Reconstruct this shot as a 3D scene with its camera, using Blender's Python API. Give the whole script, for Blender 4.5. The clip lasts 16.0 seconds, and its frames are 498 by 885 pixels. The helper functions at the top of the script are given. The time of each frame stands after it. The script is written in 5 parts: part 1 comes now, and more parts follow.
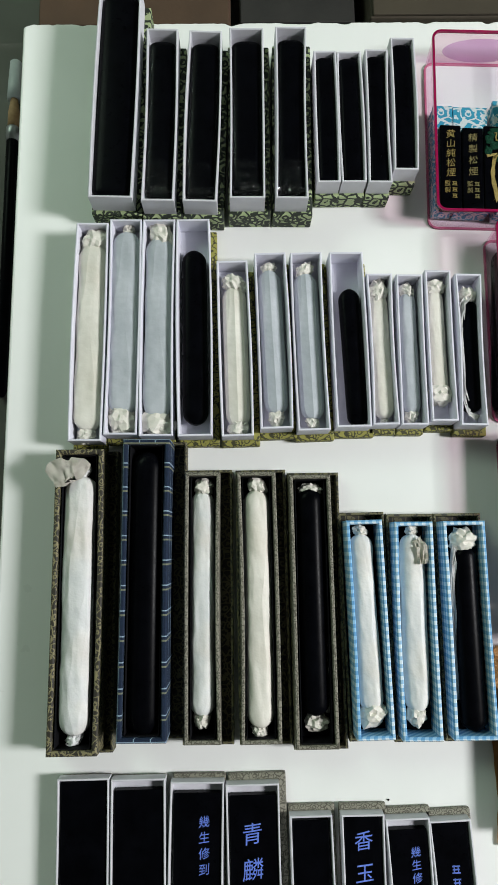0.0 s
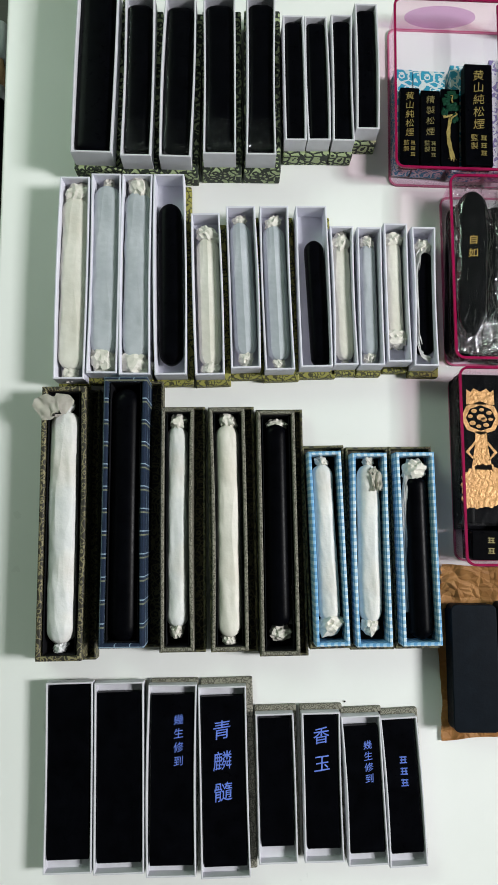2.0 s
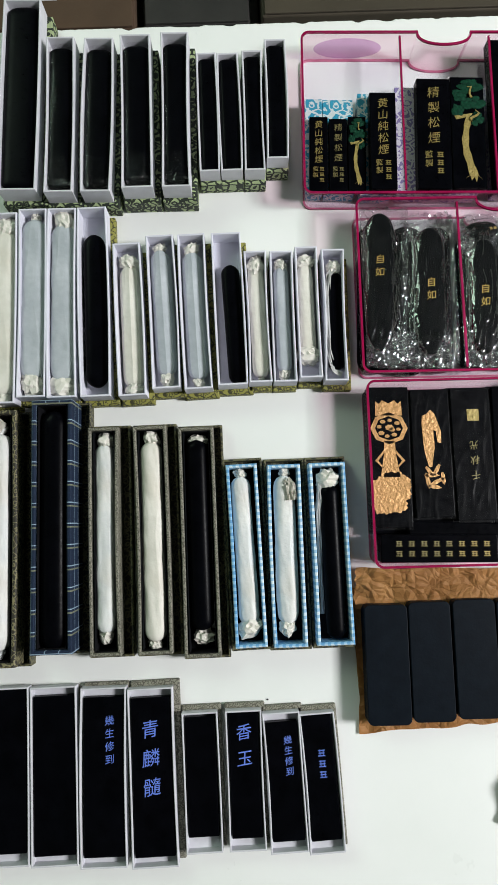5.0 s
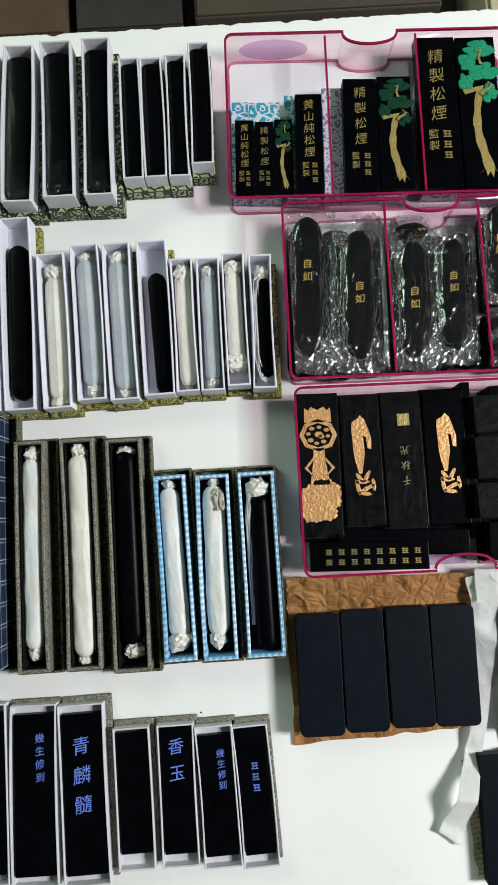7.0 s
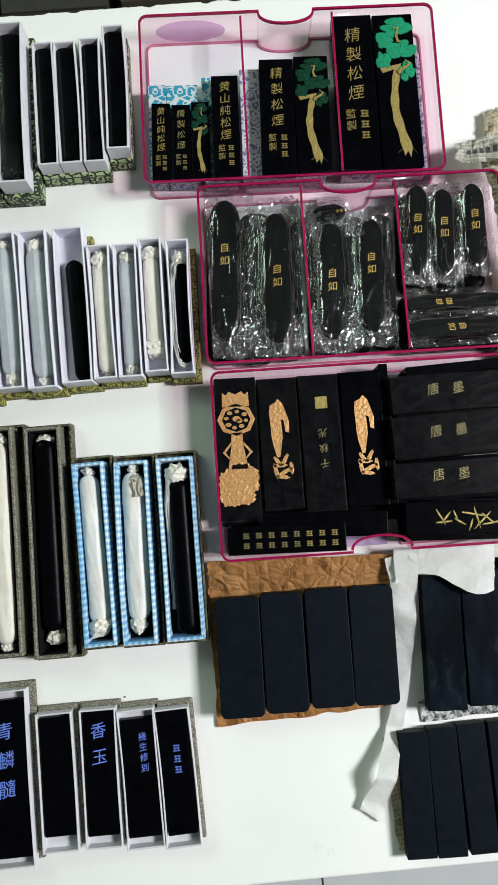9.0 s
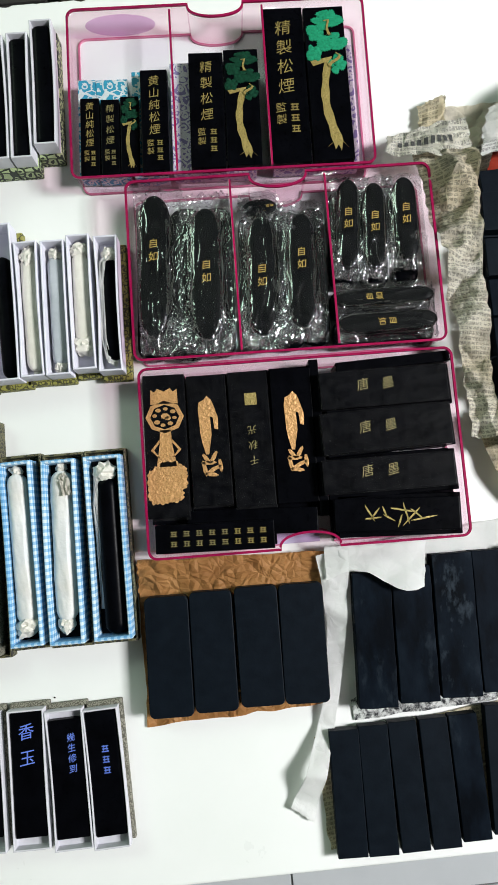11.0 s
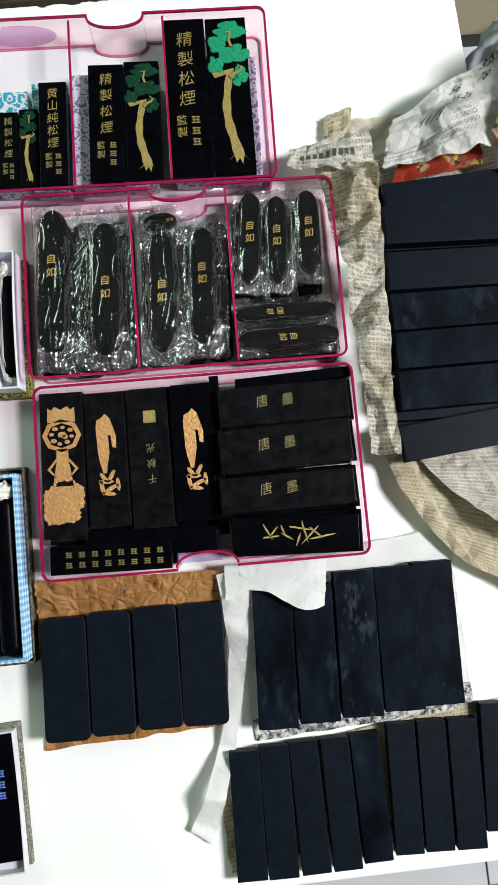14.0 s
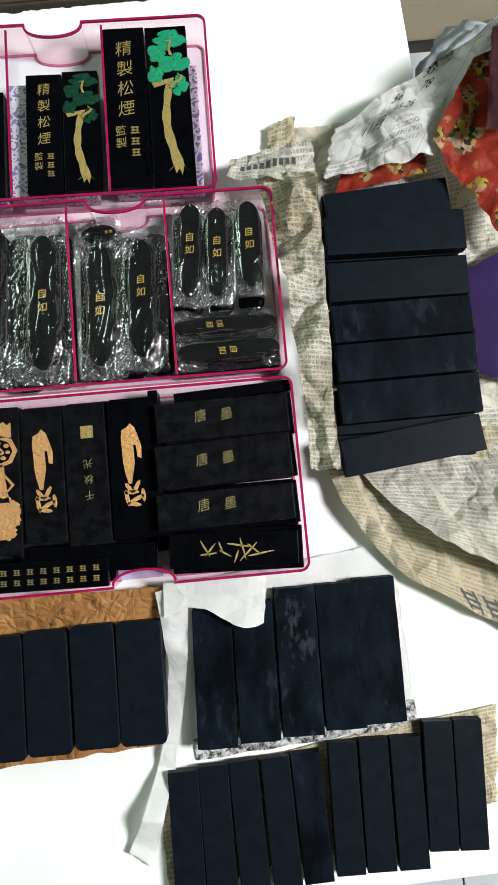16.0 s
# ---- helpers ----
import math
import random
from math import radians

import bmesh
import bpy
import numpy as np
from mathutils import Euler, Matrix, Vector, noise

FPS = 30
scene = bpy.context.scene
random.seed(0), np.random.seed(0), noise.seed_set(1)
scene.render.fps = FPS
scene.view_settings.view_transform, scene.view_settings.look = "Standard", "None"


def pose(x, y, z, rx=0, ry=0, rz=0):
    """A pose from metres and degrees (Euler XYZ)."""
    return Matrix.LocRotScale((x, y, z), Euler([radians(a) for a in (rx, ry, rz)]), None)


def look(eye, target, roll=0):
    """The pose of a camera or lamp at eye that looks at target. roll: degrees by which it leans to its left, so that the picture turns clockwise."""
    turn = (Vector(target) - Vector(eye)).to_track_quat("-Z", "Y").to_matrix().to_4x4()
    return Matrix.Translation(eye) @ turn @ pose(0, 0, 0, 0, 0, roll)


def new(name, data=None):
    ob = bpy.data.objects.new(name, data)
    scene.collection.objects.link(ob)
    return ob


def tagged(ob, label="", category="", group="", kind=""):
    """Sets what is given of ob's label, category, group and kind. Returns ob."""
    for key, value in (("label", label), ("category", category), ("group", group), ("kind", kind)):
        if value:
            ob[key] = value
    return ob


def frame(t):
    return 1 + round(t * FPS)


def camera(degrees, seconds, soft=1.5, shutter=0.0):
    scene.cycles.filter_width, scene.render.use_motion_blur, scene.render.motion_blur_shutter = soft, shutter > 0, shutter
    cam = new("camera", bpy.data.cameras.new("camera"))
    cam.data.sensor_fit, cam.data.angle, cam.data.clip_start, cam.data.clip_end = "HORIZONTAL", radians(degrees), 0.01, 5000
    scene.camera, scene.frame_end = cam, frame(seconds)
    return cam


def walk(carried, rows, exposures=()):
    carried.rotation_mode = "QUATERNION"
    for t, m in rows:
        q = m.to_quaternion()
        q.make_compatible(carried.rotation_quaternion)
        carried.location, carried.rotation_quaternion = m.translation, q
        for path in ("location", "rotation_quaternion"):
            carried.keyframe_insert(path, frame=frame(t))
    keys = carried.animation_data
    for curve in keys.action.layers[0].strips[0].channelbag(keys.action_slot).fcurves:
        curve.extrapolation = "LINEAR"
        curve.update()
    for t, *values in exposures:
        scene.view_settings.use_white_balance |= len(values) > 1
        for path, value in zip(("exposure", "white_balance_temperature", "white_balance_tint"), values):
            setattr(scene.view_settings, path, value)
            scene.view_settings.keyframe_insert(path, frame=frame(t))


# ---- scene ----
cam = camera(42.4, 16.0)
PATH = [
    (0, (-0.009, 0.05, 0.561), (0.013, 0.368, -1.414), 3.1),
    (0.5, (-0.01, 0.043, 0.569), (0.03, 0.319, -1.411), 7.7),
    (1, (-0.002, 0.033, 0.581), (0.045, 0.299, -1.401), 9.4),
    (1.5, (0.002, 0.014, 0.592), (0.047, 0.268, -1.392), 9.6),
    (2, (0.007, 0.005, 0.605), (0.06, 0.258, -1.378), 11.0),
    (2.5, (0.009, 0.001, 0.622), (0.073, 0.254, -1.361), 13.3),
    (3, (0.019, 0.006, 0.639), (0.079, 0.29, -1.339), 10.1),
    (5.5, (0.105, 0.013, 0.644), (0.134, 0.254, -1.341), 4.2),
    (6, (0.119, 0.021, 0.641), (0.149, 0.248, -1.346), 4.5),
    (6.5, (0.138, 0.017, 0.639), (0.164, 0.259, -1.346), 2.5),
    (7, (0.159, 0.019, 0.638), (0.19, 0.269, -1.346), 3.2),
    (7.5, (0.179, 0.024, 0.639), (0.211, 0.259, -1.347), 3.4),
    (8, (0.194, 0.019, 0.64), (0.235, 0.255, -1.345), 5.5),
    (8.5, (0.215, 0.015, 0.642), (0.247, 0.243, -1.345), 3.6),
    (9, (0.236, 0.01, 0.639), (0.267, 0.223, -1.349), 3.3),
    (11.5, (0.315, 0.003, 0.634), (0.352, 0.211, -1.354), 4.4),
    (12, (0.328, 0.008, 0.634), (0.368, 0.211, -1.355), 5.2),
    (12.5, (0.343, 0.013, 0.631), (0.394, 0.202, -1.359), 9.6),
    (13, (0.361, 0.008, 0.629), (0.418, 0.201, -1.361), 11.1),
    (13.5, (0.374, 0.007, 0.631), (0.434, 0.203, -1.359), 11.5),
    (14, (0.391, 0.012, 0.629), (0.45, 0.217, -1.359), 10.1),
    (14.5, (0.404, 0.023, 0.625), (0.462, 0.216, -1.364), 10.5),
    (15, (0.42, 0.023, 0.622), (0.469, 0.217, -1.368), 8.0),
    (15.5, (0.435, 0.026, 0.62), (0.493, 0.213, -1.37), 11.0),
    (16, (0.45, 0.021, 0.623), (0.506, 0.225, -1.366), 9.1),
]
walk(cam, [(t, look(eye, target, roll)) for t, eye, target, roll in PATH], [(0, 0.92), (3, 0.95), (5.5, 0.94), (9, 1.00), (12, 1.14), (16, 1.23)])

# ---- light: a tube fitting well to the right, an added broad dimmer fill lamp ----


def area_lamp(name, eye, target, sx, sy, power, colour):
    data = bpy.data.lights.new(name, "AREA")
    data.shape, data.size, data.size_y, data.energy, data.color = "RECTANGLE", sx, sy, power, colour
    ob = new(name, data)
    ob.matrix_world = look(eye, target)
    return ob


area_lamp("tube_lamp", (2.1, -0.05, 1.72), (0.2, 0.1, 0), 0.45, 0.6, 49, (0.985, 0.985, 1.0))
# Unseen greenish fill added high at the far left to lift the shadows.
area_lamp("fill_lamp", (-1.3, 1.5, 1.80), (-0.2, 0.3, 0), 1.2, 1.2, 15.5, (0.75, 1.0, 0.79))
world = bpy.data.worlds.new("room_air")
world.use_nodes = True
world.node_tree.nodes["Background"].inputs[0].default_value = (0.5, 0.55, 0.5, 1)
world.node_tree.nodes["Background"].inputs[1].default_value = 0.09
scene.world = world

# ---- materials ----


class Mat:
    """Small builder for node materials."""

    def __init__(self, name):
        self.m = bpy.data.materials.new(name)
        self.m.use_nodes = True
        self.nt = self.m.node_tree
        self.p = self.nt.nodes["Principled BSDF"]
        self.out = self.nt.nodes["Material Output"]

    def n(self, kind, **props):
        node = self.nt.nodes.new(kind)
        for k, v in props.items():
            if k == "operation":
                node.operation = v
            elif k == "feature":
                node.feature = v
            elif k == "blend_type":
                node.blend_type = v
        return node

    def link(self, a, b):
        self.nt.links.new(a, b)

    def coord(self, which="Object"):
        return self.n("ShaderNodeTexCoord").outputs[which]

    def math(self, op, a, b=None, c=None):
        node = self.n("ShaderNodeMath", operation=op)
        for i, v in enumerate((a, b, c)):
            if v is None:
                continue
            if isinstance(v, (int, float)):
                node.inputs[i].default_value = v
            else:
                self.link(v, node.inputs[i])
        return node.outputs[0]

    def xyz(self, vec):
        node = self.n("ShaderNodeSeparateXYZ")
        self.link(vec, node.inputs[0])
        return node.outputs

    def noise(self, vec, scale, detail=4, rough=0.55):
        node = self.n("ShaderNodeTexNoise")
        self.link(vec, node.inputs["Vector"])
        node.inputs["Scale"].default_value = scale
        node.inputs["Detail"].default_value = detail
        node.inputs["Roughness"].default_value = rough
        return node.outputs[0]

    def voro(self, vec, scale, feature="F1", out="Distance"):
        node = self.n("ShaderNodeTexVoronoi", feature=feature)
        self.link(vec, node.inputs["Vector"])
        node.inputs["Scale"].default_value = scale
        return node.outputs[out]

    def ramp(self, fac, stops):
        node = self.n("ShaderNodeValToRGB")
        self.link(fac, node.inputs[0])
        els = node.color_ramp.elements
        while len(els) < len(stops):
            els.new(0.5)
        for e, (pos, col) in zip(els, stops):
            e.position = pos
            e.color = (*col, 1) if len(col) == 3 else col
        return node.outputs[0]

    def mix(self, fac, a, b, blend="MIX"):
        node = self.n("ShaderNodeMixRGB", blend_type=blend)
        for i, v in enumerate((fac, a, b)):
            if isinstance(v, (int, float)):
                node.inputs[i].default_value = v
            elif isinstance(v, tuple):
                node.inputs[i].default_value = (*v, 1)
            else:
                self.link(v, node.inputs[i])
        return node.outputs[0]

    def crease(self, vec, scale):
        """Height of crushed paper: flat facets meeting in sharp ridges, over slightly warped cells."""
        warp = self.n("ShaderNodeVectorMath", operation="ADD")
        nz = self.n("ShaderNodeTexNoise")
        self.link(vec, nz.inputs["Vector"])
        nz.inputs["Scale"].default_value = scale * 0.7
        sc = self.n("ShaderNodeVectorMath", operation="SCALE")
        self.link(nz.outputs["Color"], sc.inputs[0])
        sc.inputs["Scale"].default_value = 0.9 / scale
        self.link(vec, warp.inputs[0])
        self.link(sc.outputs[0], warp.inputs[1])
        big = self.voro(warp.outputs[0], scale, "DISTANCE_TO_EDGE")
        small = self.voro(warp.outputs[0], scale * 2.7, "DISTANCE_TO_EDGE")
        return self.math("ADD", big, self.math("MULTIPLY", small, 0.35))

    def bump(self, height, strength=0.3, distance=0.001):
        node = self.n("ShaderNodeBump")
        node.inputs["Strength"].default_value = strength
        node.inputs["Distance"].default_value = distance
        self.link(height, node.inputs["Height"])
        self.link(node.outputs[0], self.p.inputs["Normal"])

    def set(self, colour=None, rough=None, metal=None, spec=None):
        for key, v in (("Base Color", colour), ("Roughness", rough), ("Metallic", metal), ("Specular IOR Level", spec)):
            if v is None:
                continue
            if isinstance(v, tuple):
                self.p.inputs[key].default_value = (*v, 1)
            elif isinstance(v, (int, float)):
                self.p.inputs[key].default_value = v
            else:
                self.link(v, self.p.inputs[key])
        return self.m


def mottled(name, a, b, scale, rough, bump=0.15, fine=600, spec=0.5, metal=0.0, dist=0.0004):
    """Two tones in broad blotches, fine grain in the relief."""
    k = Mat(name)
    o = k.coord()
    r = k.n("ShaderNodeObjectInfo").outputs["Random"]
    shift = k.n("ShaderNodeVectorMath", operation="ADD")
    k.link(o, shift.inputs[0])
    comb = k.n("ShaderNodeCombineXYZ")
    k.link(k.math("MULTIPLY", r, 7.0), comb.inputs[0])
    k.link(k.math("MULTIPLY", r, 3.0), comb.inputs[2])
    k.link(comb.outputs[0], shift.inputs[1])
    v = shift.outputs[0]
    col = k.ramp(k.noise(v, scale, 6), [(0.3, a), (0.7, b)])
    rr = k.math("MULTIPLY_ADD", k.noise(v, scale * 3, 4), 0.25, rough - 0.12)
    k.bump(k.noise(v, fine, 3), bump, dist)
    return k.set(col, rr, metal, spec)


TABLE = mottled("white_laminate", (0.80, 0.82, 0.79), (0.84, 0.85, 0.83), 9, 0.32, 0.06, 900)
WHITE_CARD = mottled("white_card", (0.54, 0.54, 0.58), (0.62, 0.62, 0.66), 60, 0.75, 0.2, 900)
LILAC_CARD = mottled("lilac_card", (0.62, 0.62, 0.70), (0.70, 0.70, 0.77), 50, 0.75, 0.2, 900)
INK = mottled("black_ink", (0.0008, 0.0009, 0.0014), (0.0020, 0.0022, 0.0034), 70, 0.30, 0.10, 500, 0.035)
INK_MATT = mottled("matt_black_ink", (0.0027, 0.0047, 0.0078), (0.0046, 0.0076, 0.0120), 90, 0.48, 0.25, 400, 0.07)


def dusty_ink(name, amount):
    """Matt ink with long cloudy chalk smears and stray specks."""
    k = Mat(name)
    st = k.n("ShaderNodeMapping")
    k.link(k.coord(), st.inputs["Vector"])
    st.inputs["Scale"].default_value = (1.0, 0.45, 1.0)
    o = st.outputs[0]
    r = k.n("ShaderNodeObjectInfo").outputs["Random"]
    comb = k.n("ShaderNodeCombineXYZ")
    k.link(k.math("MULTIPLY", r, 5.0), comb.inputs[0])
    k.link(k.math("MULTIPLY", r, 9.0), comb.inputs[1])
    sh = k.n("ShaderNodeVectorMath", operation="ADD")
    k.link(o, sh.inputs[0])
    k.link(comb.outputs[0], sh.inputs[1])
    v = sh.outputs[0]
    cloud = k.ramp(k.noise(v, 48, 6, 0.62), [(0.36, (0.0012, 0.0022, 0.0040)), (0.50, (0.0026, 0.0048, 0.0086)), (0.64, (0.0046, 0.0080, 0.0132)), (0.80, (0.0046 + 0.011 * amount, 0.008 + 0.015 * amount, 0.0132 + 0.019 * amount))])
    speck = k.ramp(k.math("MULTIPLY", k.noise(v, 130, 5, 0.7), k.noise(v, 34, 3)), [(0.31, (0, 0, 0)), (0.42, (1, 1, 1))])
    col = k.mix(k.math("MULTIPLY", speck, 0.40 * amount), cloud, (0.042, 0.056, 0.072))
    k.bump(k.noise(v, 260, 4), 0.35, 0.0004)
    return k.set(col, 0.55, 0.0, 0.035)


INK_DUST = dusty_ink("dusty_black_ink", 0.5)
INK_CHALKY = dusty_ink("chalky_black_ink", 1.25)
DARK_LINING = mottled("dark_lining", (0.003, 0.003, 0.004), (0.008, 0.008, 0.010), 80, 0.8, spec=0.1)


def gilding(name, base, dark):
    k = Mat(name)
    o = k.coord()
    col = k.ramp(k.noise(o, 900, 5, 0.7), [(0.32, dark), (0.52, base)])
    k.bump(k.math("ADD", k.noise(o, 260, 4), k.math("ABSOLUTE", k.math("SUBTRACT", k.noise(o, 210, 2), 0.5))), 0.75, 0.0016)
    return k.set(col, 0.45, 0.35, 0.5)


GOLD = gilding("gold_paint", (0.38, 0.29, 0.09), (0.18, 0.13, 0.04))
COPPER_GOLD = gilding("copper_gold_paint", (0.62, 0.34, 0.13), (0.32, 0.155, 0.05))
DIM_GOLD = gilding("worn_gold_paint", (0.30, 0.25, 0.10), (0.07, 0.06, 0.03))
BLUE_INK = mottled("blue_paint", (0.10, 0.17, 0.62), (0.16, 0.26, 0.78), 300, 0.5)
PINE_GREEN = mottled("green_paint", (0.004, 0.16, 0.075), (0.012, 0.30, 0.15), 500, 0.6, 0.6, 700, 0.2)
DULL_GREEN = mottled("dull_green_paint", (0.002, 0.020, 0.011), (0.005, 0.050, 0.025), 400, 0.6, 0.4, 700, 0.1)


def wrap_paper(name, a, b, warm=0.0, fold=60, depth=0.85, crush=0):
    """Thin paper with long slanting folds, small puckers and, where warm, faint brown tints."""
    k = Mat(name)
    o = k.coord()
    col = k.ramp(k.noise(o, 45, 6, 0.6), [(0.3, a), (0.68, b)])
    if warm:
        tint = k.ramp(k.noise(o, 15, 3), [(0.50, (0, 0, 0)), (0.68, (1, 1, 1))])
        col = k.mix(k.math("MULTIPLY", tint, warm), col, (0.58, 0.44, 0.27))
    st = k.n("ShaderNodeMapping")
    k.link(o, st.inputs["Vector"])
    st.inputs["Rotation"].default_value = (0, 0, 0.16)
    st.inputs["Scale"].default_value = (1.0, 0.16, 1.0)
    long_folds = k.math("ABSOLUTE", k.math("SUBTRACT", k.noise(st.outputs[0], fold, 1, 0.4), 0.5))
    h = k.math("ADD", k.math("MULTIPLY", long_folds, -1.5), k.math("MULTIPLY", k.noise(o, fold * 1.2, 3, 0.5), 0.5))
    if crush:
        h = k.math("ADD", h, k.math("MULTIPLY", k.crease(o, crush), 4.0))
    k.bump(h, depth, 0.0022)
    return k.set(col, 0.60, 0.0, 0.35)


PAPER_CREAM = wrap_paper("cream_tissue", (0.60, 0.58, 0.51), (0.73, 0.71, 0.64), 0.12, 60, 1.0)
PAPER_WHITE = wrap_paper("white_tissue", (0.58, 0.60, 0.60), (0.72, 0.73, 0.71), 0.25, 75, 1.0)
PAPER_BLUE = wrap_paper("bluish_waxed_tissue", (0.35, 0.38, 0.41), (0.46, 0.49, 0.52))
PAPER_BROWN = wrap_paper("brown_kraft_paper", (0.42, 0.195, 0.060), (0.57, 0.30, 0.105), 0.0, 30, 0.9, 38)


def brocade(name, ground, figure, scale, width=0.06):
    """Woven scroll figures: cell outlines and rings inside the cells."""
    k = Mat(name)
    o = k.coord()
    warp = k.n("ShaderNodeVectorMath", operation="ADD")
    k.link(o, warp.inputs[0])
    nz = k.n("ShaderNodeTexNoise")
    k.link(o, nz.inputs["Vector"])
    nz.inputs["Scale"].default_value = scale * 0.9
    sc = k.n("ShaderNodeVectorMath", operation="SCALE")
    k.link(nz.outputs["Color"], sc.inputs[0])
    sc.inputs["Scale"].default_value = 0.6 / scale
    k.link(sc.outputs[0], warp.inputs[1])
    v = warp.outputs[0]
    edge = k.voro(v, scale, "DISTANCE_TO_EDGE")
    near = k.voro(v, scale)
    line = k.math("LESS_THAN", edge, width)
    ring = k.math("LESS_THAN", k.math("ABSOLUTE", k.math("SUBTRACT", near, 0.26)), width * 1.1)
    leaf = k.math("LESS_THAN", k.voro(v, scale * 2.3), 0.28)
    fig = k.math("MAXIMUM", k.math("MAXIMUM", line, ring), leaf)
    col = k.mix(fig, ground, figure)
    weave = k.noise(o, 1500, 2)
    col = k.mix(k.math("MULTIPLY", weave, 0.5), col, (0.02, 0.02, 0.015))
    k.bump(k.math("ADD", weave, k.math("MULTIPLY", fig, 0.8)), 0.35, 0.0004)
    return k.set(col, 0.6, 0.0, 0.4)


BROCADE_GREEN = brocade("green_leaf_brocade", (0.42, 0.52, 0.27), (0.015, 0.025, 0.015), 95, 0.09)
BROCADE_OLIVE = brocade("olive_scroll_brocade", (0.34, 0.33, 0.07), (0.05, 0.05, 0.015), 120, 0.05)
BROCADE_DARK = brocade("dark_bronze_brocade", (0.030, 0.026, 0.018), (0.28, 0.25, 0.13), 130, 0.05)
BROCADE_GREY = brocade("grey_brocade", (0.30, 0.29, 0.23), (0.10, 0.095, 0.07), 200, 0.06)
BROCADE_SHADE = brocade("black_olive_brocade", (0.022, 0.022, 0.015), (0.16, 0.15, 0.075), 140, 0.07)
BROCADE_BLUE = brocade("turquoise_flower_paper", (0.02, 0.33, 0.52), (0.70, 0.78, 0.80), 95, 0.065)
BROCADE_PURPLE = brocade("lilac_flower_paper", (0.27, 0.22, 0.48), (0.80, 0.78, 0.85), 105, 0.10)


def stripes(k, comp, period, duty):
    f = k.math("FRACT", k.math("MULTIPLY", comp, 1.0 / period))
    return k.math("LESS_THAN", f, duty)


def gingham():
    k = Mat("blue_gingham_cloth")
    o = k.coord()
    x, y, z = k.xyz(o)
    a = stripes(k, y, 0.0060, 0.5)
    b = stripes(k, k.math("ADD", k.math("ADD", x, z), 0.0012), 0.0060, 0.5)
    s = k.math("MULTIPLY", k.math("ADD", a, b), 0.5)
    col = k.ramp(s, [(0.0, (0.70, 0.79, 0.85)), (0.5, (0.26, 0.50, 0.72)), (1.0, (0.07, 0.28, 0.56))])
    w = k.noise(o, 1800, 2)
    col = k.mix(k.math("MULTIPLY", w, 0.35), col, (0.3, 0.42, 0.5))
    k.bump(w, 0.3, 0.0003)
    return k.set(col, 0.8, 0.0, 0.3)


def plaid():
    k = Mat("navy_plaid_cloth")
    o = k.coord()
    x, y, z = k.xyz(o)
    a = stripes(k, y, 0.0195, 0.05)
    b = stripes(k, k.math("ADD", y, 0.0035), 0.0195, 0.07)
    c = stripes(k, k.math("ADD", k.math("ADD", x, z), 0.003), 0.013, 0.06)
    base = k.ramp(k.noise(o, 700, 3), [(0.3, (0.004, 0.010, 0.026)), (0.7, (0.009, 0.022, 0.052))])
    col = k.mix(k.math("MAXIMUM", a, c), base, (0.24, 0.33, 0.42))
    col = k.mix(b, col, (0.16, 0.17, 0.12))
    k.bump(k.noise(o, 1500, 2), 0.3, 0.0003)
    return k.set(col, 0.8, 0.0, 0.3)


GINGHAM, PLAID = gingham(), plaid()


def clear_plastic(name, tint, gloss, rough, bump=0.0, scale=120, haze=0.0):
    """Thin clear film or wall: light passes tinted, a share is mirrored."""
    k = Mat(name)
    tr = k.n("ShaderNodeBsdfTransparent")
    tr.inputs[0].default_value = (*tint, 1)
    gl = k.n("ShaderNodeBsdfGlossy")
    gl.inputs["Roughness"].default_value = rough
    fr = k.n("ShaderNodeLayerWeight")
    fr.inputs["Blend"].default_value = 0.5
    mx = k.n("ShaderNodeMixShader")
    edge = k.math("POWER", fr.outputs["Facing"], 4.0)
    k.link(k.math("MULTIPLY", k.math("MULTIPLY_ADD", edge, 0.20, 0.022), gloss), mx.inputs[0])
    k.link(tr.outputs[0], mx.inputs[1])
    k.link(gl.outputs[0], mx.inputs[2])
    if bump:
        b = k.n("ShaderNodeBump")
        b.inputs["Strength"].default_value = bump
        b.inputs["Distance"].default_value = 0.002
        o = k.coord()
        st = k.n("ShaderNodeVectorMath", operation="MULTIPLY")
        k.link(o, st.inputs[0])
        st.inputs[1].default_value = (1.0, 0.45, 1.0)
        ridge = k.math("ABSOLUTE", k.math("SUBTRACT", k.noise(st.outputs[0], scale, 3, 0.6), 0.5))
        k.link(k.math("ADD", k.math("MULTIPLY", ridge, -2.2), k.noise(o, scale * 2.5, 2)), b.inputs["Height"])
        k.link(b.outputs[0], gl.inputs["Normal"])
        k.link(b.outputs[0], fr.inputs["Normal"])
    last = mx
    if haze:
        df = k.n("ShaderNodeBsdfDiffuse")
        df.inputs[0].default_value = (0.85, 0.86, 0.88, 1)
        last = k.n("ShaderNodeMixShader")
        cloud = k.ramp(k.noise(k.coord(), 95, 5, 0.65), [(0.38, (0.15, 0.15, 0.15)), (0.68, (1, 1, 1))])
        k.link(k.math("MULTIPLY", cloud, haze), last.inputs[0])
        k.link(mx.outputs[0], last.inputs[1])
        k.link(df.outputs[0], last.inputs[2])
    k.link(last.outputs[0], k.out.inputs["Surface"])
    return k.m


